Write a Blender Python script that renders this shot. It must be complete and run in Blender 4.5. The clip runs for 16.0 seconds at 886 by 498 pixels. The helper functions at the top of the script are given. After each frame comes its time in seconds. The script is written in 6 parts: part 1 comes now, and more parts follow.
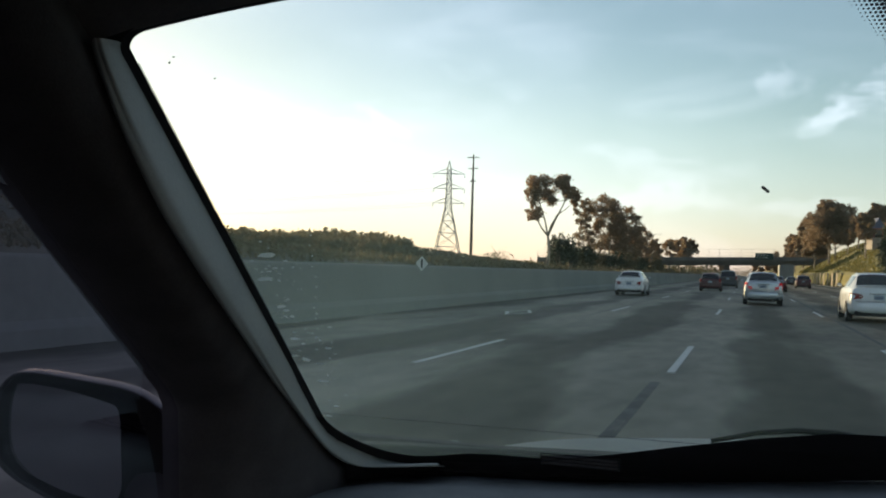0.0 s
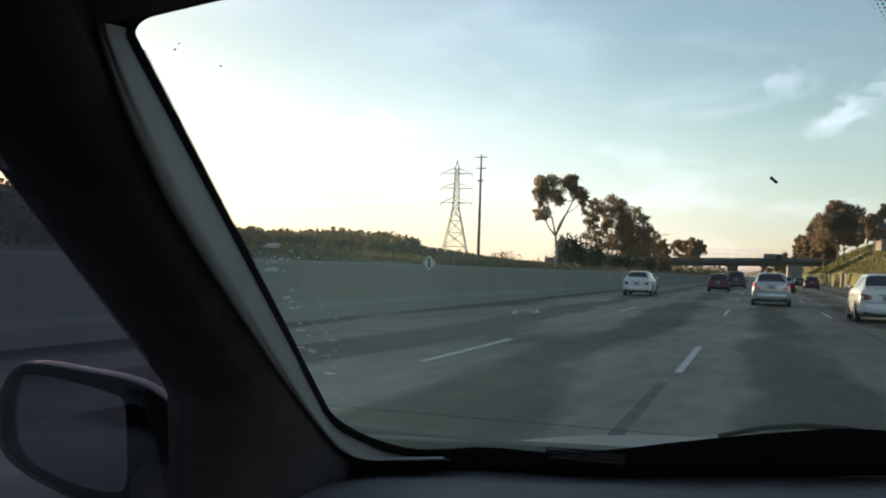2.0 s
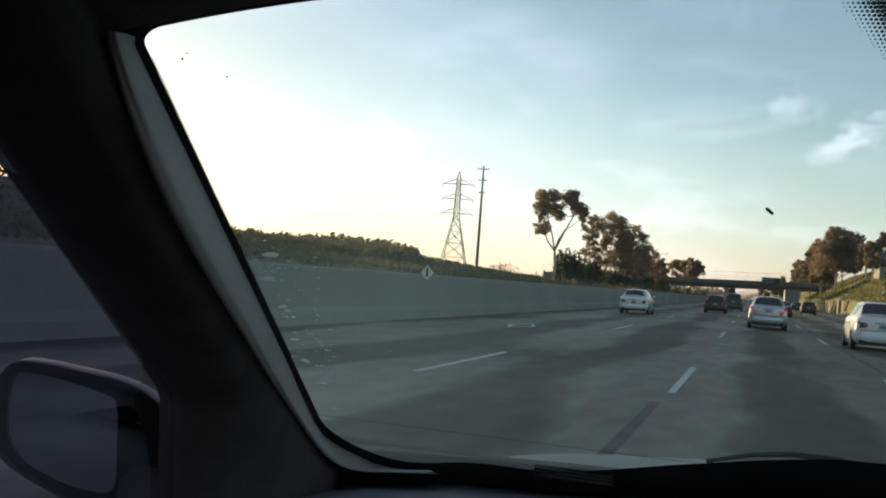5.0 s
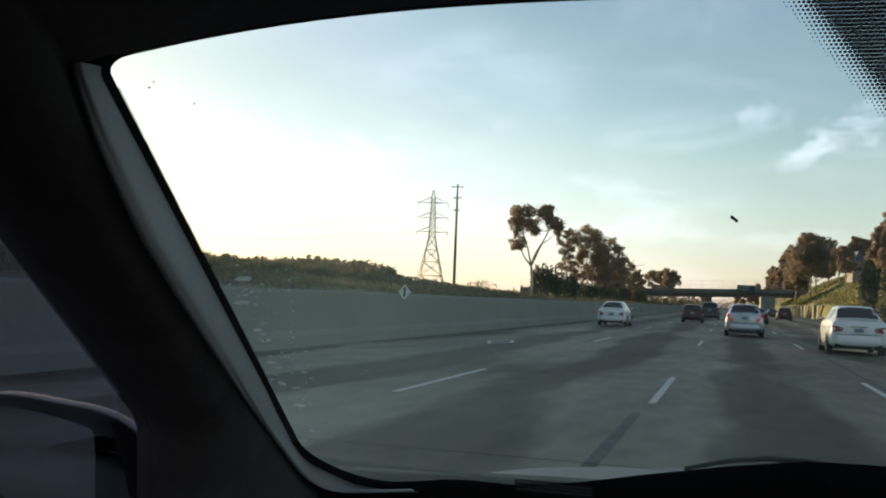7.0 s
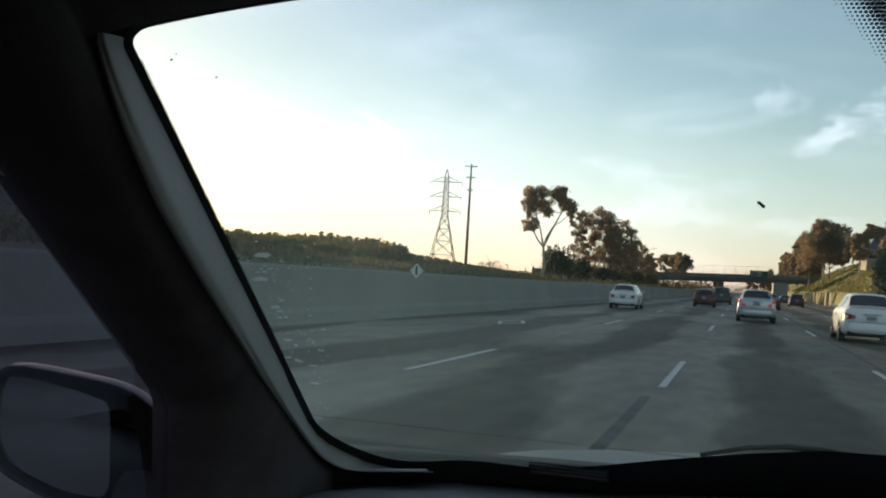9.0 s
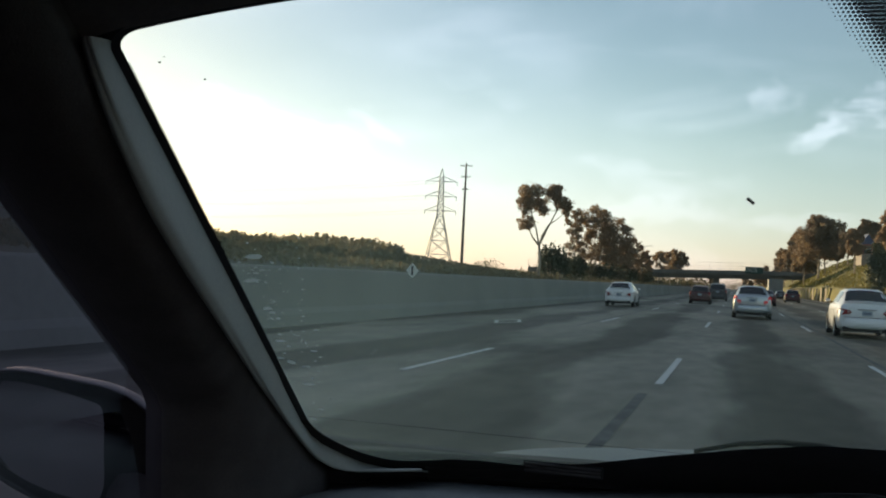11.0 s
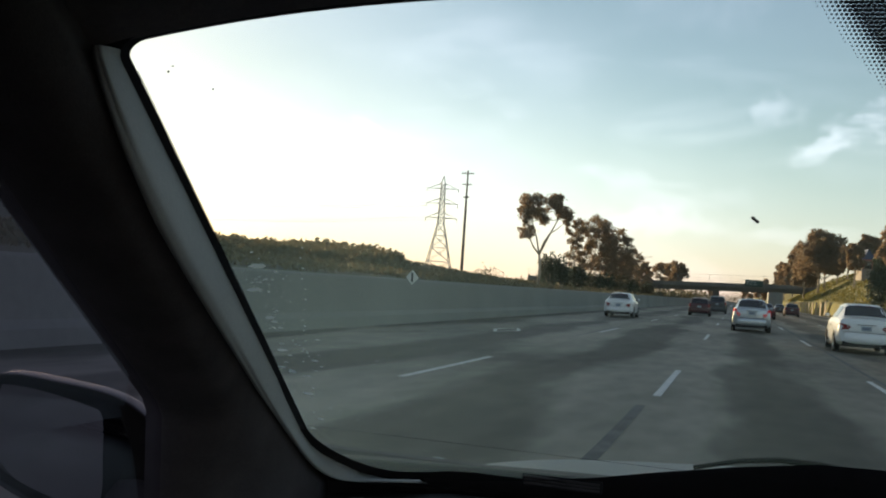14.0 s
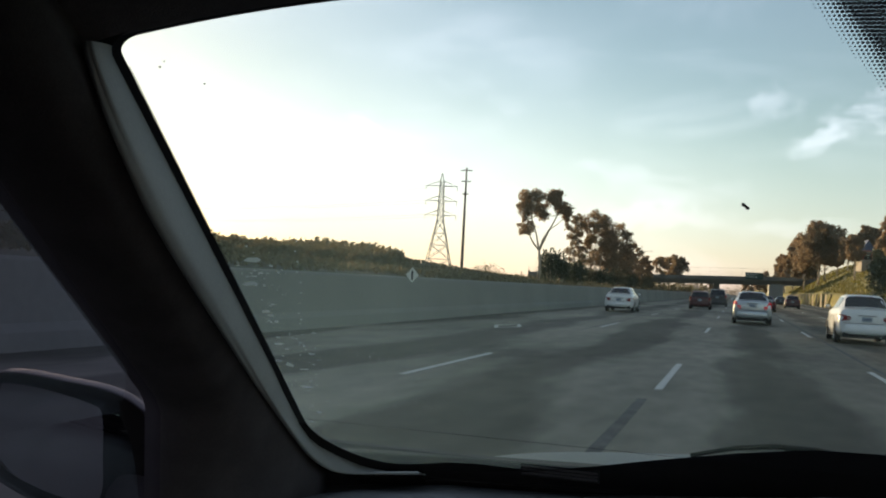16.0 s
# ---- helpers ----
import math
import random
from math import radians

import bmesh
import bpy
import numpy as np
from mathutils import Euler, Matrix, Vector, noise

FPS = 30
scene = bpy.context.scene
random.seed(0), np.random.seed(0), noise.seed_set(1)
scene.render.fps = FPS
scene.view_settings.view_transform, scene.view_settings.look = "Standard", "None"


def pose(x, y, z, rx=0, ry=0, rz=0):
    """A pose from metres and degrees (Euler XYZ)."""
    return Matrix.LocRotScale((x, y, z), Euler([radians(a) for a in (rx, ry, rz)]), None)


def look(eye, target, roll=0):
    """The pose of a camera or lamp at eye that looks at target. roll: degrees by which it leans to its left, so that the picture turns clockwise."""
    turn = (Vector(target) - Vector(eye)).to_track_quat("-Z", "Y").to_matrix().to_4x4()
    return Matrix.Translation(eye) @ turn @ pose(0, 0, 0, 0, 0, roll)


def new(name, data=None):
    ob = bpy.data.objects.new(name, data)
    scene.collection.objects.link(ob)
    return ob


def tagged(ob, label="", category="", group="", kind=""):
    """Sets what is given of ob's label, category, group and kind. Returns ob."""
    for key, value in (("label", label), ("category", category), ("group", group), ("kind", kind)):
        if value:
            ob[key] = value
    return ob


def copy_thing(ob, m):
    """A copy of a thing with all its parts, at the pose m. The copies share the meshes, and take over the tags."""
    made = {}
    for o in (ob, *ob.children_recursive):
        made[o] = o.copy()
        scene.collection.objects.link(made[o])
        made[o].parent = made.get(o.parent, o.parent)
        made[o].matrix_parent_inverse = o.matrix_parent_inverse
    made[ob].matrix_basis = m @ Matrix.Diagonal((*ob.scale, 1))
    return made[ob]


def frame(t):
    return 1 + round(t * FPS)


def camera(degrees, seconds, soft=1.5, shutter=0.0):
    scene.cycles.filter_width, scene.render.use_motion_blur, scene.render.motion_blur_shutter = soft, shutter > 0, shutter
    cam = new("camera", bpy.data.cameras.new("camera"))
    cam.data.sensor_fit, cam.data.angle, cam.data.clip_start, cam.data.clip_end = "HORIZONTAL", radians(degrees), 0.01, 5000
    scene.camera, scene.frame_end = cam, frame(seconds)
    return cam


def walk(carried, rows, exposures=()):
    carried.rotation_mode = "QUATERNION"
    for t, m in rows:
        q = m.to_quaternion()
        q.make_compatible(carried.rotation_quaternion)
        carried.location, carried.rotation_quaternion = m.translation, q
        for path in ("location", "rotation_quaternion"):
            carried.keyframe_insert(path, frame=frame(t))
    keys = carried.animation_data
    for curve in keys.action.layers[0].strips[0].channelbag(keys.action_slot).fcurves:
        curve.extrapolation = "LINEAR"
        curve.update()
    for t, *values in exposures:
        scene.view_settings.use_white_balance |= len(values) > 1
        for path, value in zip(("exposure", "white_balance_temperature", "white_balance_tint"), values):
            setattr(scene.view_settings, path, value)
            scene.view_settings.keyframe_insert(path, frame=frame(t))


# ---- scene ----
EXPO = 0.95
KELVIN, TINT = 6200, 9
SKY = 0.106
SUN = 4.2
SKY_TINT = (0.95, 0.995, 1.04, 1.0)
CLOUD = (2.75, 2.45, 2.95, 1.0)
VEIL = 0.18
DIRT_GLARE = 0.095
CIRRUS = 0.22
LOW_TINT = (0.84, 0.85, 0.97, 1.0)
HAZE = 0.50
# small clouds: direction, radii, tilt, amount
PUFFS = (((0.092, 1.0, 0.168), (0.058, 0.020), 0.42, 0.85), ((0.120, 1.0, 0.182), (0.055, 0.018), 0.40, 0.55), ((0.075, 1.0, 0.158), (0.024, 0.012), 0.3, 0.9), ((0.030, 1.0, 0.193), (0.030, 0.020), -0.3, 0.55), ((-0.085, 1.0, 0.111), (0.11, 0.020), -0.17, 0.30), ((-0.09, 1.0, 0.077), (0.10, 0.016), -0.05, 0.30), ((0.050, 1.0, 0.069), (0.07, 0.012), 0.05, 0.30),
         ((-0.50, 1.0, 0.150), (0.13, 0.026), -0.42, 0.60), ((-0.44, 1.0, 0.120), (0.10, 0.018), -0.45, 0.45), ((-0.40, 1.0, 0.163), (0.045, 0.008), -0.55, 0.40), ((-0.277, 1.0, 0.205), (0.06, 0.012), -0.25, 0.25), ((-0.48, 1.0, 0.20), (0.55, 0.20), -0.20, 0.30), ((-0.60, 1.0, 0.06), (0.60, 0.18), -0.10, 0.25))
cam = camera(49.9, 16.0, soft=2.0)
# t, x, y, z, pitch, roll, yaw: held by hand inside the car
PATH = [
    (0.0, 0.0028, 0.0012, 1.4059, 1.048, -1.714, 17.750),
    (0.5, -0.0003, 0.0007, 1.4090, 1.502, -2.552, 17.697),
    (1.0, 0.0154, -0.0132, 1.4124, 2.554, -2.009, 16.957),
    (1.5, 0.0136, -0.0025, 1.3992, 1.545, -1.050, 17.388),
    (2.0, 0.0033, 0.0052, 1.3969, 1.018, -1.908, 18.199),
    (2.5, 0.0016, 0.0013, 1.4037, 1.635, -2.846, 18.298),
    (3.0, 0.0033, -0.0016, 1.4042, 1.772, -2.742, 18.075),
    (3.5, 0.0017, -0.0056, 1.4084, 2.008, -3.588, 18.376),
    (4.0, 0.0066, -0.0055, 1.4057, 2.014, -2.983, 18.232),
    (4.2, 0.0081, -0.0016, 1.4024, 1.547, -3.700, 18.718),
    (6.3, 0.0055, -0.0039, 1.4049, 2.030, -3.951, 17.226),
    (6.5, 0.0102, -0.0073, 1.4034, 2.059, -3.218, 17.054),
    (7.0, 0.0144, -0.0084, 1.4025, 2.821, -2.273, 16.733),
    (7.5, 0.0100, -0.0028, 1.3965, 1.893, -2.198, 16.792),
    (8.0, 0.0010, -0.0048, 1.4069, 1.999, -3.792, 16.959),
    (8.5, 0.0053, -0.0089, 1.4058, 2.163, -3.636, 17.034),
    (8.7, 0.0038, -0.0016, 1.4034, 1.544, -3.335, 17.351),
    (10.8, 0.0019, 0.0003, 1.4030, 1.749, -3.932, 17.499),
    (11.0, 0.0081, -0.0009, 1.4035, 1.529, -2.834, 17.185),
    (11.5, 0.0017, 0.0035, 1.4039, 1.384, -3.396, 17.183),
    (12.0, 0.0043, -0.0020, 1.4074, 1.634, -4.022, 16.638),
    (12.5, 0.0126, -0.0127, 1.4112, 2.814, -4.018, 16.574),
    (13.0, 0.0089, -0.0045, 1.4019, 1.753, -3.368, 16.634),
    (13.5, 0.0113, -0.0064, 1.4071, 1.737, -3.762, 16.712),
    (14.0, 0.0045, -0.0026, 1.4088, 1.965, -3.896, 17.168),
    (14.5, 0.0027, -0.0047, 1.4084, 2.023, -3.999, 17.425),
    (15.0, 0.0077, -0.0066, 1.4100, 2.537, -3.176, 16.792),
    (15.5, 0.0032, 0.0021, 1.4183, 1.570, -4.502, 16.908),
    (16.0, 0.0129, -0.0070, 1.4027, 1.807, -3.022, 17.187),
]
walk(cam, [(t, pose(x, y, z, 90 + p, r, w)) for t, x, y, z, p, r, w in PATH], exposures=((0.0, EXPO, KELVIN, TINT), (8.7, EXPO, KELVIN, TINT), (11.2, EXPO - 0.08, KELVIN, TINT), (12.2, EXPO - 0.08, KELVIN, TINT), (13.4, EXPO + 0.08, KELVIN + 150, TINT + 1), (16.0, EXPO + 0.06, KELVIN + 250, TINT + 2)))

# ---------------------------------------------------------------- light
SUN_AZ, SUN_EL = -51.0, 4.6          # degrees left of the road's direction (negative), above the horizon
world = bpy.data.worlds.new("world")
scene.world = world
world.use_nodes = True


def sky():
    nt = world.node_tree
    n, l = nt.nodes, nt.links
    n.clear()
    out = n.new("ShaderNodeOutputWorld")
    bg = n.new("ShaderNodeBackground")
    tex = n.new("ShaderNodeTexSky")
    tex.sky_type, tex.sun_disc = "NISHITA", False
    tex.sun_elevation, tex.sun_rotation = radians(SUN_EL), radians(SUN_AZ)
    tex.altitude, tex.air_density, tex.dust_density, tex.ozone_density = 60, 1.0, 0.6, 1.5
    co = n.new("ShaderNodeTexCoord")
    # thin high cloud, stretched along the horizon
    mp = n.new("ShaderNodeMapping")
    mp.inputs["Rotation"].default_value = (0.0, radians(14), radians(25))
    mp.inputs["Scale"].default_value = (1.0, 1.0, 3.2)
    n1 = n.new("ShaderNodeTexNoise")
    n1.inputs["Scale"].default_value, n1.inputs["Detail"].default_value = 2.0, 5.0
    n1.inputs["Roughness"].default_value, n1.inputs["Distortion"].default_value = 0.55, 0.6
    r1 = n.new("ShaderNodeMapRange")
    r1.inputs["From Min"].default_value, r1.inputs["From Max"].default_value = 0.25, 0.95
    r1.inputs["To Min"].default_value, r1.inputs["To Max"].default_value = VEIL, 0.21
    mix = n.new("ShaderNodeMix")
    mix.data_type = "RGBA"
    tint = n.new("ShaderNodeMix")
    tint.data_type, tint.blend_type = "RGBA", "MULTIPLY"
    tint.inputs["Factor"].default_value = 1.0
    tint.inputs["B"].default_value = SKY_TINT
    l.new(tex.outputs["Color"], tint.inputs["A"])
    cloud = n.new("ShaderNodeMix")
    cloud.data_type, cloud.blend_type = "RGBA", "ADD"
    cloud.inputs["Factor"].default_value = 1.0
    l.new(tint.outputs["Result"], cloud.inputs["A"])
    cloud.inputs["B"].default_value = CLOUD
    l.new(co.outputs["Generated"], mp.inputs["Vector"])
    l.new(mp.outputs["Vector"], n1.inputs["Vector"])
    l.new(n1.outputs["Fac"], r1.inputs["Value"])
    fac = r1.outputs["Result"]
    smap = n.new("ShaderNodeMapping")
    smap.inputs["Rotation"].default_value = (0.0, radians(-16), 0.0)
    smap.inputs["Scale"].default_value = (9.0, 9.0, 26.0)
    l.new(co.outputs["Generated"], smap.inputs["Vector"])
    streak = n.new("ShaderNodeTexNoise")
    streak.inputs["Scale"].default_value, streak.inputs["Detail"].default_value = 1.0, 5.0
    streak.inputs["Distortion"].default_value = 0.5
    l.new(smap.outputs["Vector"], streak.inputs["Vector"])
    # separate small puffs: direction, radii along and across
    for d, rad, tilt, amount in PUFFS:
        v = Vector(d).normalized()
        side = Vector((v.y, -v.x, 0)).normalized()
        up = side.cross(v)
        rot = Matrix((side, v, up))
        terms = []
        for axis, r in ((side * math.cos(tilt) + up * math.sin(tilt), rad[0]), (up * math.cos(tilt) - side * math.sin(tilt), rad[1])):
            dot = n.new("ShaderNodeVectorMath")
            dot.operation = "DOT_PRODUCT"
            l.new(wob(n, l, co, rad[1]), dot.inputs[0])
            dot.inputs[1].default_value = axis
            sub = n.new("ShaderNodeMath")
            sub.operation = "SUBTRACT"
            l.new(dot.outputs["Value"], sub.inputs[0])
            sub.inputs[1].default_value = axis.dot(v)
            div = n.new("ShaderNodeMath")
            div.operation = "DIVIDE"
            l.new(sub.outputs[0], div.inputs[0])
            div.inputs[1].default_value = r
            sq = n.new("ShaderNodeMath")
            sq.operation = "POWER"
            ab = n.new("ShaderNodeMath")
            ab.operation = "ABSOLUTE"
            l.new(div.outputs[0], ab.inputs[0])
            l.new(ab.outputs[0], sq.inputs[0])
            sq.inputs[1].default_value = 2
            terms.append(sq)
        add = n.new("ShaderNodeMath")
        l.new(terms[0].outputs[0], add.inputs[0])
        l.new(terms[1].outputs[0], add.inputs[1])
        rng = n.new("ShaderNodeMapRange")
        rng.interpolation_type = "SMOOTHSTEP"
        rng.inputs["From Min"].default_value, rng.inputs["From Max"].default_value = 1.0, 0.0
        rng.inputs["To Max"].default_value = amount
        l.new(add.outputs[0], rng.inputs["Value"])
        st = n.new("ShaderNodeMapRange")
        st.inputs["From Min"].default_value, st.inputs["From Max"].default_value = 0.34, 0.62
        st.inputs["To Min"].default_value = 0.8 if rad[0] > 0.3 else 0.0
        l.new(streak.outputs["Fac"], st.inputs["Value"])
        br = n.new("ShaderNodeMath")
        br.operation = "MULTIPLY"
        l.new(rng.outputs["Result"], br.inputs[0])
        l.new(st.outputs["Result"], br.inputs[1])
        rng = br
        tot = n.new("ShaderNodeMath")
        tot.use_clamp = True
        l.new(fac, tot.inputs[0])
        l.new(rng.outputs[0], tot.inputs[1])
        fac = tot.outputs[0]
    cmap = n.new("ShaderNodeMapping")
    cmap.inputs["Rotation"].default_value = (0.0, radians(-20), radians(10))
    cmap.inputs["Scale"].default_value = (3.2, 3.2, 13.0)
    l.new(co.outputs["Generated"], cmap.inputs["Vector"])
    cirrus = n.new("ShaderNodeTexNoise")
    cirrus.inputs["Scale"].default_value, cirrus.inputs["Detail"].default_value = 1.0, 6.0
    cirrus.inputs["Roughness"].default_value, cirrus.inputs["Distortion"].default_value = 0.55, 0.9
    l.new(cmap.outputs["Vector"], cirrus.inputs["Vector"])
    cr = n.new("ShaderNodeMapRange")
    cr.interpolation_type = "SMOOTHSTEP"
    cr.inputs["From Min"].default_value, cr.inputs["From Max"].default_value = 0.45, 0.72
    cr.inputs["To Max"].default_value = CIRRUS
    l.new(cirrus.outputs["Fac"], cr.inputs["Value"])
    tot = n.new("ShaderNodeMath")
    tot.use_clamp = True
    l.new(fac, tot.inputs[0])
    l.new(cr.outputs["Result"], tot.inputs[1])
    fac = tot.outputs[0]
    sepz = n.new("ShaderNodeSeparateXYZ")
    l.new(co.outputs["Generated"], sepz.inputs[0])
    hz = n.new("ShaderNodeMapRange")
    hz.interpolation_type = "SMOOTHSTEP"
    hz.inputs["From Min"].default_value, hz.inputs["From Max"].default_value = 0.20, 0.0
    hz.inputs["To Max"].default_value = HAZE
    l.new(sepz.outputs["Z"], hz.inputs["Value"])
    tot = n.new("ShaderNodeMath")
    tot.use_clamp = True
    l.new(fac, tot.inputs[0])
    l.new(hz.outputs["Result"], tot.inputs[1])
    fac = tot.outputs[0]
    l.new(fac, mix.inputs["Factor"])
    l.new(tint.outputs["Result"], mix.inputs["A"])
    l.new(cloud.outputs["Result"], mix.inputs["B"])
    low = n.new("ShaderNodeMapRange")
    low.interpolation_type = "SMOOTHSTEP"
    low.inputs["From Min"].default_value, low.inputs["From Max"].default_value = 0.16, 0.02
    l.new(sepz.outputs["Z"], low.inputs["Value"])
    dull = n.new("ShaderNodeMix")
    dull.data_type, dull.blend_type = "RGBA", "MULTIPLY"
    dull.inputs["B"].default_value = LOW_TINT
    l.new(low.outputs["Result"], dull.inputs["Factor"])
    l.new(mix.outputs["Result"], dull.inputs["A"])
    l.new(dull.outputs["Result"], bg.inputs["Color"])
    bg.inputs["Strength"].default_value = SKY
    l.new(bg.outputs["Background"], out.inputs["Surface"])


def wob(n, l, co, r):
    tx = n.new("ShaderNodeTexNoise")
    tx.inputs["Scale"].default_value, tx.inputs["Detail"].default_value = max(9.0, min(34.0, 0.55 / r)), 4.0
    l.new(co.outputs["Generated"], tx.inputs["Vector"])
    sb = n.new("ShaderNodeVectorMath")
    sb.operation = "MULTIPLY_ADD"
    l.new(tx.outputs["Color"], sb.inputs[0])
    sb.inputs[1].default_value = (min(r * 3.4, 0.10),) * 3
    ad = n.new("ShaderNodeVectorMath")
    l.new(co.outputs["Generated"], ad.inputs[0])
    ad.inputs[1].default_value = (-min(r * 1.7, 0.05),) * 3
    l.new(ad.outputs[0], sb.inputs[2])
    return sb.outputs[0]


sky()
sun = new("sun", bpy.data.lights.new("sun", "SUN"))
sun.data.energy, sun.data.angle, sun.data.color = SUN, radians(0.6), (1.0, 0.72, 0.42)
az, el = radians(SUN_AZ), radians(SUN_EL)
sun.matrix_world = look((0, 0, 0), (-math.sin(az) * math.cos(el), -math.cos(az) * math.cos(el), -math.sin(el)))


# ---------------------------------------------------------------- materials
def mat(name, colour, rough=0.7, metal=0.0, var=0.25, scale=3.0, fine=40.0, bump=0.0, bump_scale=60.0, spec=0.5, second=None, stretch=None, coat=0.0):
    """A surface with broad stains, fine grain and relief. second: colour of the stains."""
    m = bpy.data.materials.new(name)
    m.use_nodes = True
    nt = m.node_tree
    n, l = nt.nodes, nt.links
    p = n["Principled BSDF"]
    p.inputs["Roughness"].default_value, p.inputs["Metallic"].default_value = rough, metal
    p.inputs["Specular IOR Level"].default_value = spec
    p.inputs["Coat Weight"].default_value = coat
    co = n.new("ShaderNodeTexCoord")
    src = co.outputs["Object"]
    if stretch:
        mp = n.new("ShaderNodeMapping")
        mp.inputs["Scale"].default_value = stretch
        l.new(src, mp.inputs["Vector"])
        src = mp.outputs["Vector"]
    a = n.new("ShaderNodeTexNoise")
    a.inputs["Scale"].default_value, a.inputs["Detail"].default_value = scale, 5.0
    l.new(src, a.inputs["Vector"])
    b = n.new("ShaderNodeTexNoise")
    b.inputs["Scale"].default_value, b.inputs["Detail"].default_value = fine, 3.0
    l.new(src, b.inputs["Vector"])
    add = n.new("ShaderNodeMath")
    add.operation = "MULTIPLY_ADD"
    l.new(b.outputs["Fac"], add.inputs[0])
    add.inputs[1].default_value = 0.45
    l.new(a.outputs["Fac"], add.inputs[2])
    ramp = n.new("ShaderNodeMapRange")
    ramp.inputs["From Min"].default_value, ramp.inputs["From Max"].default_value = 0.50, 0.95
    l.new(add.outputs[0], ramp.inputs["Value"])
    mx = n.new("ShaderNodeMix")
    mx.data_type = "RGBA"
    c = Vector(colour)
    d = Vector(second) if second else c * (1 - var)
    mx.inputs["A"].default_value = (*d, 1)
    mx.inputs["B"].default_value = (*(c if second else c * (1 + var * 0.6)), 1)
    l.new(ramp.outputs["Result"], mx.inputs["Factor"])
    l.new(mx.outputs["Result"], p.inputs["Base Color"])
    if bump:
        t = n.new("ShaderNodeTexNoise")
        t.inputs["Scale"].default_value, t.inputs["Detail"].default_value = bump_scale, 4.0
        l.new(src, t.inputs["Vector"])
        bp = n.new("ShaderNodeBump")
        bp.inputs["Strength"].default_value, bp.inputs["Distance"].default_value = bump, 0.02
        l.new(t.outputs["Fac"], bp.inputs["Height"])
        l.new(bp.outputs["Normal"], p.inputs["Normal"])
    return m


def leaf_mat(name, colour, other, glow=0.35):
    """Leaves: two tones by piece, some light passing through."""
    m = bpy.data.materials.new(name)
    m.use_nodes = True
    nt = m.node_tree
    n, l = nt.nodes, nt.links
    p = n["Principled BSDF"]
    p.inputs["Roughness"].default_value = 0.6
    g = n.new("ShaderNodeNewGeometry")
    ob = n.new("ShaderNodeObjectInfo")
    ad = n.new("ShaderNodeMath")
    ad.operation = "MULTIPLY_ADD"
    l.new(ob.outputs["Random"], ad.inputs[0])
    ad.inputs[1].default_value = 0.4
    hf = n.new("ShaderNodeMath")
    hf.operation = "MULTIPLY"
    l.new(g.outputs["Random Per Island"], hf.inputs[0])
    hf.inputs[1].default_value = 0.6
    l.new(hf.outputs[0], ad.inputs[2])
    mx = n.new("ShaderNodeMix")
    mx.data_type = "RGBA"
    mx.inputs["A"].default_value, mx.inputs["B"].default_value = (*colour, 1), (*other, 1)
    l.new(ad.outputs[0], mx.inputs["Factor"])
    l.new(mx.outputs["Result"], p.inputs["Base Color"])
    tr = n.new("ShaderNodeBsdfTranslucent")
    l.new(mx.outputs["Result"], tr.inputs["Color"])
    ms = n.new("ShaderNodeMixShader")
    ms.inputs["Fac"].default_value = glow
    l.new(p.outputs[0], ms.inputs[1])
    l.new(tr.outputs[0], ms.inputs[2])
    l.new(ms.outputs[0], n["Material Output"].inputs["Surface"])
    return m


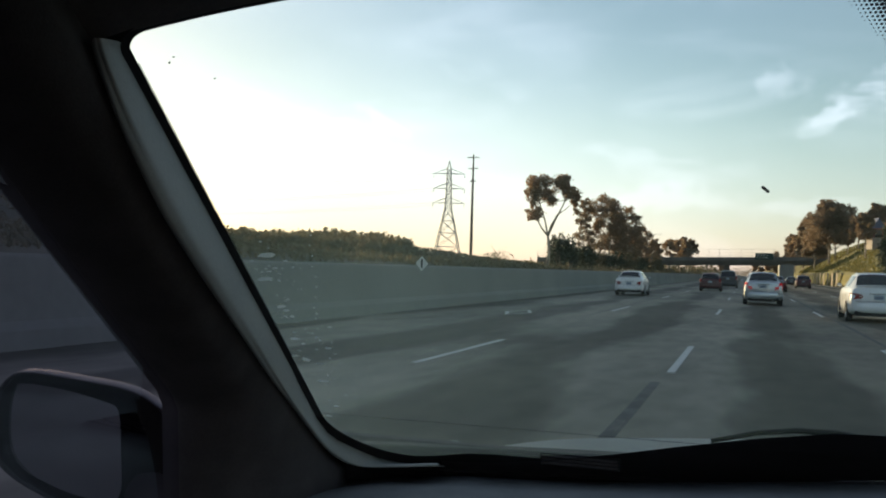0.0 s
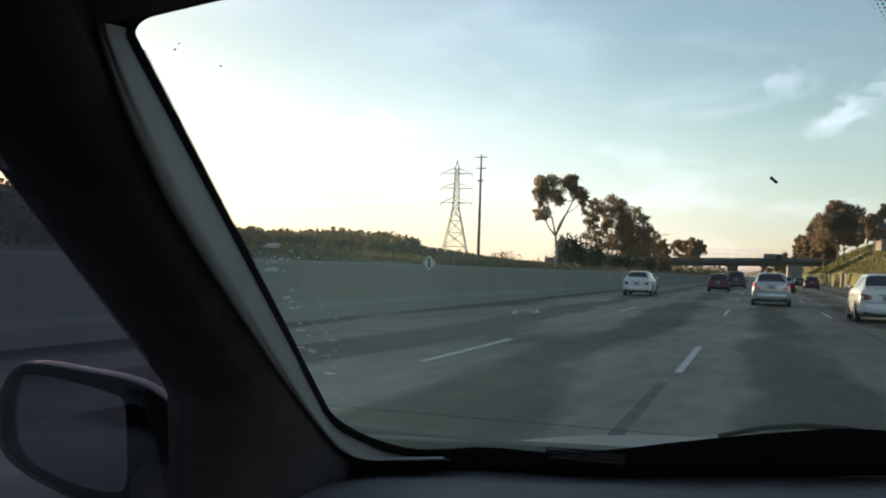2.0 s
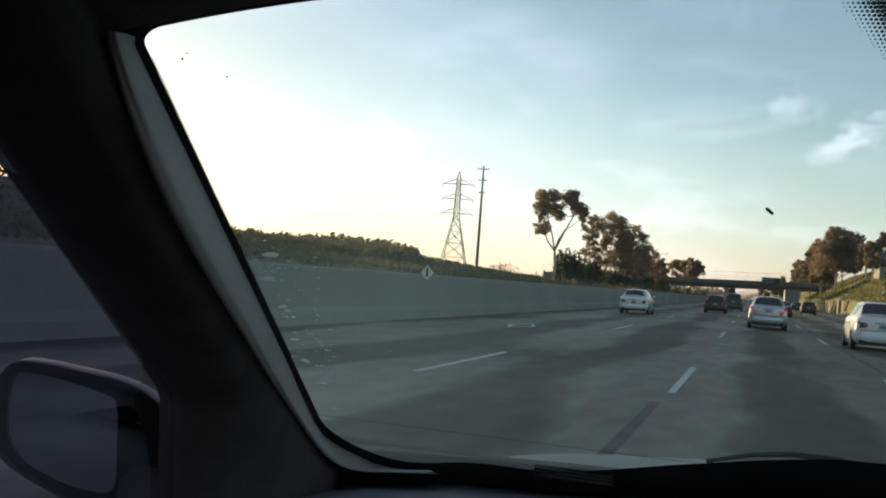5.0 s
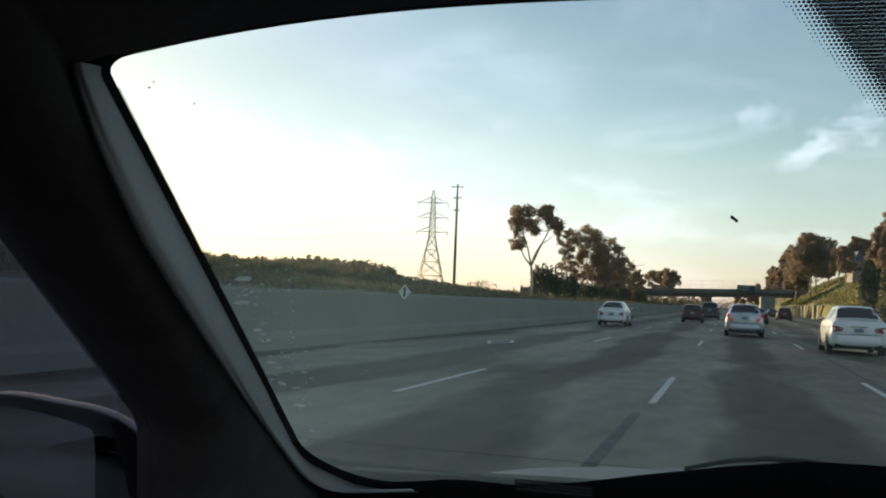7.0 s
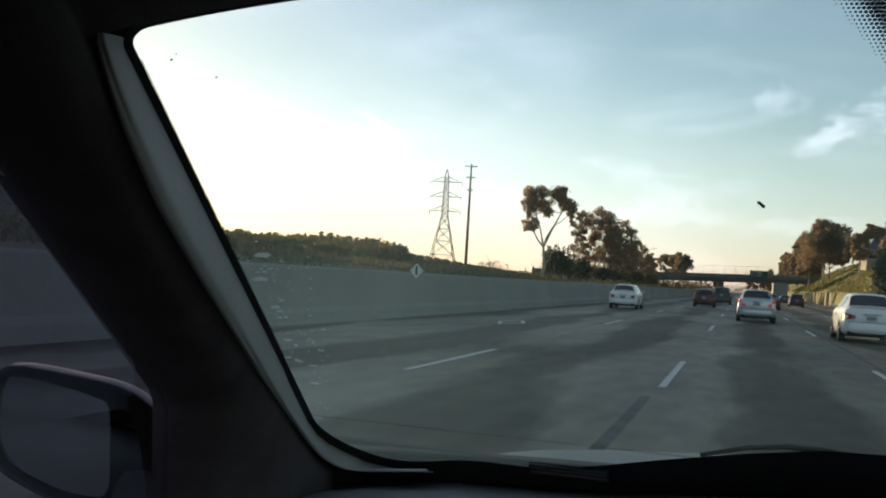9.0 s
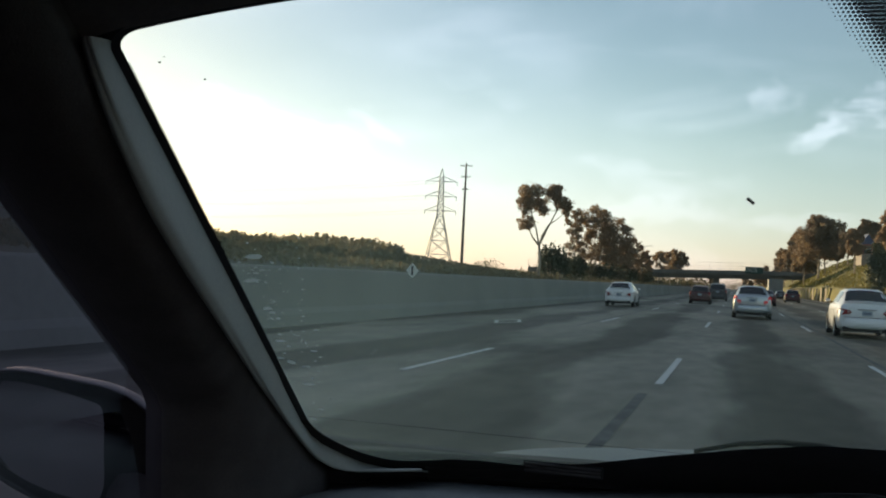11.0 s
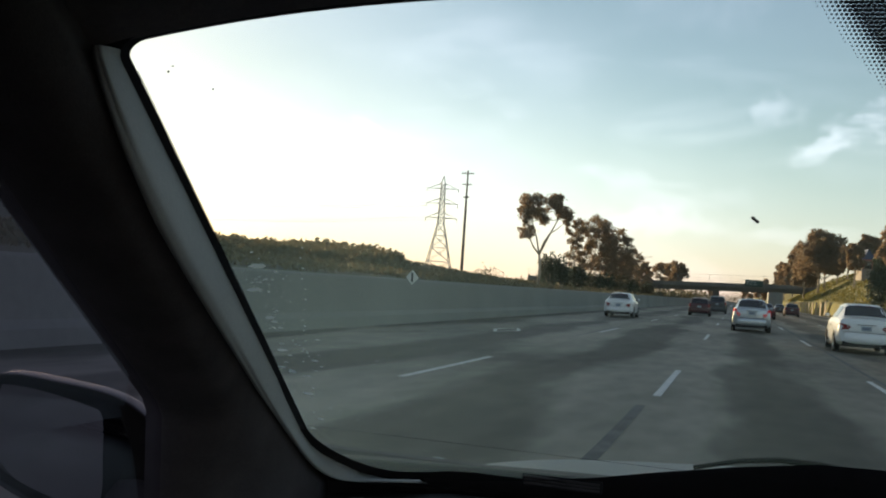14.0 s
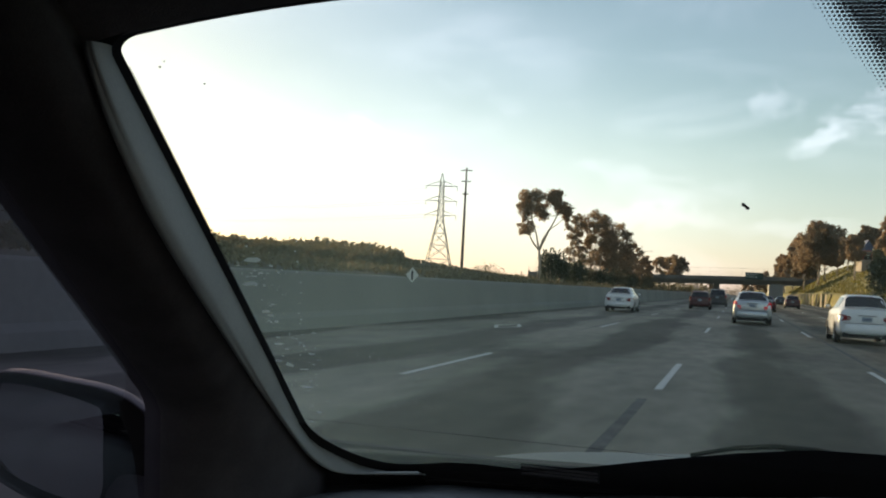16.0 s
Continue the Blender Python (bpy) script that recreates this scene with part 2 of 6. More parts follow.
def glass_mat(name, colour, dirt_glare=0.0, gloss=0.6, dirt_scale=6.0):
    """A thin pane: lets light through with its tint, reflects by its angle, and carries an uneven film of dust that
    also paints in glare haze.
    """
    m = bpy.data.materials.new(name)
    m.use_nodes = True
    nt = m.node_tree
    n, l = nt.nodes, nt.links
    n.remove(n["Principled BSDF"])
    tr = n.new("ShaderNodeBsdfTransparent")
    tr.inputs["Color"].default_value = (*colour, 1)
    gl = n.new("ShaderNodeBsdfGlossy")
    gl.inputs["Roughness"].default_value = 0.02
    fr = n.new("ShaderNodeFresnel")
    fr.inputs["IOR"].default_value = 1.45
    sc = n.new("ShaderNodeMath")
    sc.operation = "MULTIPLY"
    sc.inputs[1].default_value = gloss
    l.new(fr.outputs[0], sc.inputs[0])
    ms = n.new("ShaderNodeMixShader")
    l.new(sc.outputs[0], ms.inputs["Fac"])
    l.new(tr.outputs[0], ms.inputs[1])
    l.new(gl.outputs[0], ms.inputs[2])
    last = ms
    if dirt_glare:
        co = n.new("ShaderNodeTexCoord")
        tx = n.new("ShaderNodeTexNoise")
        tx.inputs["Scale"].default_value, tx.inputs["Detail"].default_value = dirt_scale, 2.0
        l.new(co.outputs["Object"], tx.inputs["Vector"])
        rg = n.new("ShaderNodeMapRange")
        rg.interpolation_type = "SMOOTHSTEP"
        rg.inputs["From Min"].default_value, rg.inputs["From Max"].default_value = 0.25, 0.80
        rg.inputs["To Min"].default_value, rg.inputs["To Max"].default_value = dirt_glare * 0.3, dirt_glare
        l.new(tx.outputs["Fac"], rg.inputs["Value"])
        sp = n.new("ShaderNodeSeparateXYZ")
        l.new(co.outputs["Object"], sp.inputs[0])
        # film grows towards the left pillar: dust there, plus painted-in veiling sun glare
        un = n.new("ShaderNodeMapRange")
        un.interpolation_type = "SMOOTHSTEP"
        un.inputs["From Min"].default_value, un.inputs["From Max"].default_value = -0.12, -0.55
        un.inputs["To Min"].default_value, un.inputs["To Max"].default_value = 0.70, 2.6
        l.new(sp.outputs["X"], un.inputs["Value"])
        mu = n.new("ShaderNodeMath")
        mu.operation = "MULTIPLY"
        l.new(rg.outputs["Result"], mu.inputs[0])
        l.new(un.outputs["Result"], mu.inputs[1])
        df = n.new("ShaderNodeBsdfDiffuse")
        # green-yellow, so the film also gives the tint of the glare
        df.inputs["Color"].default_value = (0.84, 1.0, 0.68, 1)
        tl = n.new("ShaderNodeBsdfTranslucent")
        tl.inputs["Color"].default_value = (0.84, 1.0, 0.68, 1)
        dm = n.new("ShaderNodeMixShader")
        l.new(df.outputs[0], dm.inputs[1])
        l.new(tl.outputs[0], dm.inputs[2])
        dm.inputs["Fac"].default_value = 0.7
        m2 = n.new("ShaderNodeMixShader")
        l.new(mu.outputs[0], m2.inputs["Fac"])
        l.new(ms.outputs[0], m2.inputs[1])
        l.new(dm.outputs[0], m2.inputs[2])
        last = m2
    l.new(last.outputs[0], n["Material Output"].inputs["Surface"])
    return m


def lamp_mat(name, colour, strength):
    m = mat(name, colour, 0.25, var=0.1)
    p = m.node_tree.nodes["Principled BSDF"]
    p.inputs["Emission Color"].default_value, p.inputs["Emission Strength"].default_value = (*colour, 1), strength
    return m


CONCRETE = mat("concrete pavement", (0.30, 0.278, 0.225), 0.80, spec=0.12, second=(0.125, 0.117, 0.097), scale=0.26, fine=3.0, bump=0.12, bump_scale=30, stretch=(0.9, 0.30, 1.0))


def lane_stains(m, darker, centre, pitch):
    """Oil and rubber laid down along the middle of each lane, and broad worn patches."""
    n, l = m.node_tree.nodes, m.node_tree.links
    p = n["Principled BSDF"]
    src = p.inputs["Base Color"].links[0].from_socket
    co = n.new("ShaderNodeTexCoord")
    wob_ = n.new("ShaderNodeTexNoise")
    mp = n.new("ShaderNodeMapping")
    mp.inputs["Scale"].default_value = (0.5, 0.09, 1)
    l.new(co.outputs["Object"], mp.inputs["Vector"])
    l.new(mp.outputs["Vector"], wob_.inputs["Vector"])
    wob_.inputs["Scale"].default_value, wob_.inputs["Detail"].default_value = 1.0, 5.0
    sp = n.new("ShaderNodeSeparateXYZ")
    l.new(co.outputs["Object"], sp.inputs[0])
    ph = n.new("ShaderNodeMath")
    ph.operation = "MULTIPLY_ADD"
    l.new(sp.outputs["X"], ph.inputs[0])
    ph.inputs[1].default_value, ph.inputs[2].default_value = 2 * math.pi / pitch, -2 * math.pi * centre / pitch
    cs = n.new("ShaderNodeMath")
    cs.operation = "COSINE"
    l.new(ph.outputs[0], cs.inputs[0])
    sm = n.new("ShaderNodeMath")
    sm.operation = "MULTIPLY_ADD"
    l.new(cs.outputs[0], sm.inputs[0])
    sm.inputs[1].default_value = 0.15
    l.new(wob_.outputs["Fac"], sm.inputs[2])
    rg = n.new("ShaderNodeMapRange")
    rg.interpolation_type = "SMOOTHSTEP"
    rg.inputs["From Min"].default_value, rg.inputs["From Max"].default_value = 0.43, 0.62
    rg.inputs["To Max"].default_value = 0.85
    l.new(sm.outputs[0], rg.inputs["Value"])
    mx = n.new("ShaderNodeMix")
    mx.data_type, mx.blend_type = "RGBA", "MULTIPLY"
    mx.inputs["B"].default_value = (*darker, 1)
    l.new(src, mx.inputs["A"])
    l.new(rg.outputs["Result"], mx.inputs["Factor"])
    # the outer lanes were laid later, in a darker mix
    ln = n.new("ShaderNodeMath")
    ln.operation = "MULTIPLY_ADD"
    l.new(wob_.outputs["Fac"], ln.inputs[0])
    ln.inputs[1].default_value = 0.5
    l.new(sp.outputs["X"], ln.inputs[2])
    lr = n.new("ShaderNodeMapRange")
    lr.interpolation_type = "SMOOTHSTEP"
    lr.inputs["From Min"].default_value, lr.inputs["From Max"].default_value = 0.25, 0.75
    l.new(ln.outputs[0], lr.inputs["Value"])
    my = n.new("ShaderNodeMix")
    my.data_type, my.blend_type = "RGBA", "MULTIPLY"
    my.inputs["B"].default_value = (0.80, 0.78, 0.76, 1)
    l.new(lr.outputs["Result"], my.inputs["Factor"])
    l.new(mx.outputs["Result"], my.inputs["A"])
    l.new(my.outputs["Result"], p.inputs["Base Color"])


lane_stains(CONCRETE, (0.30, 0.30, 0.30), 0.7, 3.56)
WALL = mat("barrier concrete", (0.235, 0.243, 0.22), 0.9, second=(0.175, 0.182, 0.165), scale=0.22, fine=5.0, bump=0.15, bump_scale=20)
RETAIN = mat("tan retaining wall", (0.34, 0.27, 0.18), 0.9, second=(0.12, 0.10, 0.07), scale=0.3, fine=4.0)
BRIDGE = mat("bridge concrete", (0.19, 0.17, 0.145), 0.9, second=(0.12, 0.11, 0.10), scale=0.3, fine=5.0)
PAINT = mat("road paint", (0.58, 0.58, 0.54), 0.7, second=(0.38, 0.38, 0.36), scale=3.0, fine=25.0)
TAR = mat("tar seal", (0.105, 0.104, 0.100), 0.85, var=0.4, scale=2.0, fine=8.0, spec=0.15)
SOIL = mat("dry verge", (0.12, 0.10, 0.055), 0.95, second=(0.055, 0.06, 0.028), scale=0.15, fine=2.0, bump=0.5, bump_scale=2.0)
VERGE = mat("scrubby verge", (0.060, 0.058, 0.032), 0.95, second=(0.030, 0.034, 0.017), scale=0.15, fine=2.0, bump=0.5, bump_scale=2.0)
GRASS = mat("bank grass", (0.24, 0.20, 0.045), 0.95, second=(0.07, 0.07, 0.02), scale=0.2, fine=3.0, bump=0.6, bump_scale=3.0)
BARK = mat("pale bark", (0.52, 0.43, 0.32), 0.85, second=(0.26, 0.20, 0.15), scale=1.5, fine=8.0)
GUM = leaf_mat("gum leaves", (0.165, 0.130, 0.088), (0.38, 0.26, 0.165), 0.52)
SHRUB = leaf_mat("shrub leaves", (0.030, 0.040, 0.018), (0.060, 0.062, 0.028), 0.2)
SCRUB = leaf_mat("hill scrub leaves", (0.085, 0.080, 0.042), (0.165, 0.13, 0.070), 0.35)
WEED = leaf_mat("bank weeds", (0.10, 0.10, 0.025), (0.26, 0.21, 0.05), 0.4)
STEEL = mat("galvanised steel", (0.20, 0.21, 0.205), 0.5, 0.7, scale=1.0)
WOODPOLE = mat("weathered pole", (0.17, 0.13, 0.10), 0.9, scale=0.6, fine=6.0)
BLACK = mat("black plastic", (0.056, 0.048, 0.049), 0.75, scale=20, fine=300, bump=0.08, bump_scale=500, spec=0.25)
DEEP = mat("black rubber and cowl", (0.018, 0.017, 0.018), 0.7, scale=10, fine=200, spec=0.2)
DASH = mat("grained dash vinyl", (0.18, 0.183, 0.186), 0.8, spec=0.2, scale=8, fine=300, bump=0.2, bump_scale=450)
TRIM = mat("grey pillar trim", (0.34, 0.355, 0.34), 0.7, var=0.12, scale=6, fine=200, bump=0.1, bump_scale=400)
MIRRORSHELL = mat("dark mirror shell", (0.022, 0.019, 0.024), 0.45, scale=20, fine=300)
BEZEL = mat("matt black bezel", (0.005, 0.004, 0.005), 0.95, scale=20, fine=300, spec=0.05)
CLOTH = mat("dark headliner cloth", (0.14, 0.115, 0.115), 0.95, scale=8, fine=200, bump=0.2, bump_scale=600)
FRIT = mat("black ceramic frit", (0.016, 0.014, 0.017), 0.5, scale=20)
RUBBER = mat("tyre rubber", (0.018, 0.018, 0.019), 0.85, scale=6)
WHITECAR = mat("white car paint", (0.74, 0.75, 0.75), 0.3, var=0.05, scale=2, coat=0.6)
SILVERCAR = mat("silver car paint", (0.46, 0.49, 0.51), 0.32, 0.55, var=0.06, scale=2, coat=0.5)
TRUCKGREY = mat("grey truck panel", (0.21, 0.215, 0.20), 0.6, var=0.12, scale=1.5)
REDCAR = mat("dark red car paint", (0.060, 0.007, 0.011), 0.35, var=0.1, scale=2, coat=0.25)
DARKCAR = mat("charcoal car paint", (0.035, 0.037, 0.042), 0.3, var=0.1, scale=2, coat=0.5)
HOODPAINT = mat("pale silver hood paint", (0.12, 0.133, 0.13), 0.55, 0.15, var=0.05, scale=2, coat=0.1)
CARGLASS = mat("dark car glass", (0.012, 0.014, 0.016), 0.08, var=0.1, scale=1, spec=0.6)
PLATE = mat("number plate", (0.30, 0.35, 0.40), 0.5, var=0.1, scale=20)
PLATEBAR = mat("plate characters", (0.12, 0.15, 0.22), 0.6, var=0.1)
RIM = mat("alloy rim", (0.45, 0.46, 0.47), 0.35, 0.8, var=0.1)
TAIL = lamp_mat("red tail lamp", (0.22, 0.009, 0.012), 0.0)
BRAKE = lamp_mat("lit brake lamp", (0.60, 0.02, 0.03), 0.10)
CLEAR = mat("clear lamp cover", (0.42, 0.36, 0.34), 0.6, var=0.05)
SIGNWHITE = mat("reflective sign sheet", (0.68, 0.68, 0.62), 0.5, var=0.1, scale=4)
SIGNBLACK = mat("black sign stripe", (0.03, 0.03, 0.035), 0.6)
SIGNGREEN = mat("green sign sheet", (0.008, 0.042, 0.030), 0.5, var=0.15, scale=3)
HOUSEWALL = mat("pale stucco", (0.30, 0.26, 0.22), 0.9, var=0.12, scale=1)
HOUSEROOF = mat("blue-grey roof", (0.10, 0.12, 0.20), 0.8, var=0.2, scale=2)
HOUSEPINK = mat("faded red fascia", (0.38, 0.16, 0.13), 0.8, var=0.2, scale=2)
FENCE = mat("fence wire", (0.30, 0.31, 0.30), 0.6, 0.5)
MIRROR = bpy.data.materials.new("mirror glass")
MIRROR.use_nodes = True
MIRROR.node_tree.nodes["Principled BSDF"].inputs["Metallic"].default_value = 1.0
MIRROR.node_tree.nodes["Principled BSDF"].inputs["Roughness"].default_value = 0.03
MIRROR.node_tree.nodes["Principled BSDF"].inputs["Base Color"].default_value = (0.38, 0.38, 0.42, 1)
WINDSHIELD = glass_mat("dusty windshield with glare haze", (0.90, 0.955, 0.905), DIRT_GLARE, 0.25, 3.5)
SIDEGLASS = glass_mat("tinted side glass", (0.64, 0.57, 0.66), 0.0, 0.3)
SPECK = leaf_mat("dried splash", (0.80, 0.84, 0.78), (0.45, 0.50, 0.46), 0.7)
sn = SPECK.node_tree
thin = sn.nodes.new("ShaderNodeMixShader")
thin.inputs["Fac"].default_value = 0.55
clear = sn.nodes.new("ShaderNodeBsdfTransparent")
sn.links.new(clear.outputs[0], thin.inputs[1])
sn.links.new(sn.nodes["Material Output"].inputs["Surface"].links[0].from_socket, thin.inputs[2])
sn.links.new(thin.outputs[0], sn.nodes["Material Output"].inputs["Surface"])
BUG = mat("dead bug", (0.02, 0.018, 0.016), 0.8)


# ---------------------------------------------------------------- mesh helpers
def mesh(name, verts, faces, material, smooth=False):
    me = bpy.data.meshes.new(name)
    me.from_pydata([tuple(v) for v in verts], [], faces)
    me.materials.append(material)
    if smooth:
        me.polygons.foreach_set("use_smooth", [True] * len(me.polygons))
    me.update()
    return me


def fix(me):
    bm = bmesh.new()
    bm.from_mesh(me)
    bmesh.ops.remove_doubles(bm, verts=bm.verts, dist=1e-5)
    bmesh.ops.recalc_face_normals(bm, faces=bm.faces)
    bm.to_mesh(me)
    bm.free()
    return me


def piece(name, me, parent=None, label="", m=None):
    """One mesh object, as a part of parent where that is given."""
    ob = new(name, me)
    if parent:
        ob.parent = parent
    if m is not None:
        ob.matrix_basis = m
    return tagged(ob, label)


def thing(name, label, category, m=None, group="", kind=""):
    ob = new(name)
    ob.empty_display_size = 0.2
    if m is not None:
        ob.matrix_basis = m
    return tagged(ob, label, category, group, kind)


def box(size, centre=(0, 0, 0), bevel=0.0, material=None, name="box"):
    bm = bmesh.new()
    bmesh.ops.create_cube(bm, size=1)
    for v in bm.verts:
        v.co = Vector([v.co[i] * size[i] + centre[i] for i in range(3)])
    if bevel:
        bmesh.ops.bevel(bm, geom=bm.edges, offset=bevel, segments=2, affect="EDGES", profile=0.6)
    me = bpy.data.meshes.new(name)
    bm.to_mesh(me)
    bm.free()
    if material:
        me.materials.append(material)
    return me


def grid(name, rows, material, smooth=True, closed=False, thick=0.0):
    """A sheet through rows of points, all of one length. closed: each row is a ring."""
    k = len(rows[0])
    verts = [p for r in rows for p in r]
    faces = []
    for i in range(len(rows) - 1):
        for j in range(k if closed else k - 1):
            a, b = i * k + j, i * k + (j + 1) % k
            faces.append((a, b, b + k, a + k))
    me = mesh(name, verts, faces, material, smooth)
    return me


def tube(path, radii, sides=8, material=None, name="tube", cap=True):
    pts = [Vector(p) for p in path]
    verts, faces = [], []
    for i, p in enumerate(pts):
        d = (pts[min(i + 1, len(pts) - 1)] - pts[max(i - 1, 0)]).normalized()
        s = d.cross(Vector((0.31, 0.95, 0.05))).normalized()
        t = d.cross(s)
        for k in range(sides):
            a = 2 * math.pi * k / sides
            verts.append(p + (s * math.cos(a) + t * math.sin(a)) * radii[i])
    for i in range(len(pts) - 1):
        for k in range(sides):
            a, b = i * sides + k, i * sides + (k + 1) % sides
            faces.append((a, b, b + sides, a + sides))
    if cap:
        faces.append(tuple(reversed(range(sides))))
        faces.append(tuple(range((len(pts) - 1) * sides, len(pts) * sides)))
    return verts, faces


def join(parts):
    verts, faces = [], []
    for v, f in parts:
        o = len(verts)
        verts += list(v)
        faces += [tuple(i + o for i in q) for q in f]
    return verts, faces


def quad_cloud(centres, size, rng, droop=0.35):
    """Many small leaf clumps: bent diamonds turned at random."""
    c = np.asarray(centres, float)
    k = len(c)
    ax = rng.normal(size=(k, 3))
    ax[:, 2] -= droop * 2
    ax /= np.linalg.norm(ax, axis=1)[:, None]
    bx = rng.normal(size=(k, 3))
    bx -= (bx * ax).sum(1)[:, None] * ax
    bx /= np.linalg.norm(bx, axis=1)[:, None]
    s = size * rng.uniform(0.6, 1.35, size=(k, 1))
    nx = np.cross(ax, bx)
    v = np.stack([c - ax * s, c + bx * s * 0.5 + nx * s * 0.15, c + ax * s, c - bx * s * 0.5 + nx * s * 0.15], 1).reshape(-1, 3)
    f = (np.arange(k)[:, None] * 4 + np.arange(4)).tolist()
    return v, f


def blob_points(rng, centre, radii, count):
    """Points through a clump, denser towards its rim."""
    d = rng.normal(size=(count, 3))
    d /= np.linalg.norm(d, axis=1)[:, None]
    lump = 1 + 0.22 * np.sin(d[:, 0] * 5 + centre[0]) * np.cos(d[:, 1] * 4 + centre[2]) + 0.15 * np.sin(d[:, 2] * 7 + centre[1])
    r = rng.uniform(0.25, 1.0, size=count) ** 0.5 * lump
    r *= np.where(rng.uniform(size=count) < 0.22, rng.uniform(1.0, 1.38, size=count), 1.0)
    return np.asarray(centre) + d * r[:, None] * np.asarray(radii)


# ---------------------------------------------------------------- road and ground
ROAD_L, ROAD_R = -10.1, 13.6
LINES = (-4.55, -1.0, 2.58, 6.15, 9.75)


def height_left(x, y):
    """Land behind the median wall: a low verge, then a scrub hill that drops away further on. Its near end, out of
    view, is raised to block the sun.
    """
    d = -x - 10.4
    z = 1.32 - 0.35 * min(1.0, max(0.0, d / 3.0)) / (1 + math.exp(-(y - 60) / 10.0)) + min(d, 60) * 0.034
    # the 5.0 term is added unseen height that keeps low sun off the car
    ridge = 2.2 / (1 + math.exp((y - 87) / 4.5)) + 5.0 / (1 + math.exp((y - 62) / 4.5)) + (0.9 + 1.9 * math.exp(-((y - 162) / 30.0) ** 2)) / (1 + math.exp((y - 188) / 5.0))
    z += ridge * (1 / (1 + math.exp(-(d - 42) / 7.0)))
    return z + 0.25 * noise.noise((x * 0.06, y * 0.06, 0)) * min(d / 8, 1)


def height_right(x, y):
    """Cut bank beside the outer lanes: a wall's height at its foot, then a steady grass slope."""
    d = x - ROAD_R
    up = 1 / (1 + math.exp(-(y - 128) / 12.0))
    z = 0.1 + up * (2.1 * min(d / 0.5, 1) + 0.60 * min(max(d - 0.5, 0), 13) + 0.06 * max(d - 13.5, 0)) + (1 - up) * 0.05 * min(d, 20)
    return z + 0.3 * noise.noise((x * 0.1, y * 0.05, 3)) * min(d / 4, 1)


ground = piece("ground", grid("ground", [[(x, y, -0.35) for x in (-3000, -600, 0, 600, 3000)] for y in (-1500, 0, 800, 4500)], SOIL, False))
tagged(ground, "dry brown land reaching to the horizon", "ground", kind="structure")
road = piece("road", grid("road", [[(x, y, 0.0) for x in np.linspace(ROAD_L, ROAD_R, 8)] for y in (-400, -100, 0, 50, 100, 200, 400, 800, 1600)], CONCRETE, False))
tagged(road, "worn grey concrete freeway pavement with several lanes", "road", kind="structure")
bank_l = piece("verge_left", grid("verge", [[(x, y, height_left(x, y)) for x in -10.4 - np.array([0, 1, 3, 6, 10, 15, 21, 28, 34, 40, 46, 52, 60, 70, 85, 110, 160, 260])] for y in np.concatenate([np.arange(-260, 330, 10), np.arange(330, 1500, 90)])], VERGE))
tagged(bank_l, "scrubby brown hillside above the median wall", "ground", kind="structure")
bank_r = piece("verge_right", grid("verge", [[(x, y, height_right(x, y)) for x in ROAD_R + np.array([0, 0.5, 1.0, 3, 6, 10, 15, 22, 32, 50, 90])] for y in np.concatenate([np.arange(-200, 360, 12), np.arange(360, 1500, 90)])], GRASS))
tagged(bank_r, "grassy cut bank beside the outer lanes", "ground", kind="structure")

# lane dashes, period about 21 m
dash = box((0.11, 5.2, 0.006), (0, 0, 0.007), 0, PAINT, "dash")
for x, first in ((LINES[0], 15.6), (LINES[1], 16.4), (LINES[2], 18.0), (LINES[3], 14.0), (LINES[4], 9.0)):
    for k in range(-2, 16):
        ob = new("lane_dash", dash)
        ob.matrix_basis = pose(x, first + 21.0 * k, 0)
        tagged(ob, "worn white lane dash painted on the road", "road marking", "lane dashes", "structure")
for x, a, b in ((ROAD_R - 1.2, -100, 600),):
    ob = piece("edge_line", box((0.12, b - a, 0.006), (x, (a + b) / 2, 0.007), 0, PAINT))
    tagged(ob, "faded solid painted edge line", "road marking", kind="structure")

# tar-sealed seam beside the lane dashes
for x, y0, y1, w in ((-1.10, 5.0, 13.4, 0.13), (2.78, -10, 95, 0.10), (-4.75, 30, 120, 0.05), (6.4, 30, 160, 0.08)):
    ys = np.arange(y0, y1, 1.5)
    ob = piece("tar_seam", grid("seam", [[(x - w / 2 + 0.008 * math.sin(y * 0.7), y, 0.006), (x + w / 2 + 0.008 * math.sin(y * 0.7 + 0.6), y, 0.006)] for y in ys], TAR, False))
    tagged(ob, "dark tar-filled seam in the pavement", "road marking", kind="structure")

# carpool diamond on the inner lane
bm = bmesh.new()
dm = [(-0.45, 0), (0, -1.8), (0.45, 0), (0, 1.8)]
vo = [bm.verts.new((x, y, 0)) for x, y in dm]
vi = [bm.verts.new((x * 0.68, y * 0.80, 0)) for x, y in dm]
for k in range(4):
    bm.faces.new((vo[k], vo[(k + 1) % 4], vi[(k + 1) % 4], vi[k]))
me = bpy.data.meshes.new("diamond")
bm.to_mesh(me)
bm.free()
me.materials.append(PAINT)
for k in range(3):
    ob = new("lane_diamond", me)
    ob.matrix_basis = pose(-7.0, 30 + 85 * k, 0.008)
    tagged(ob, "white painted diamond on the carpool lane", "road marking", "carpool diamonds", "structure")

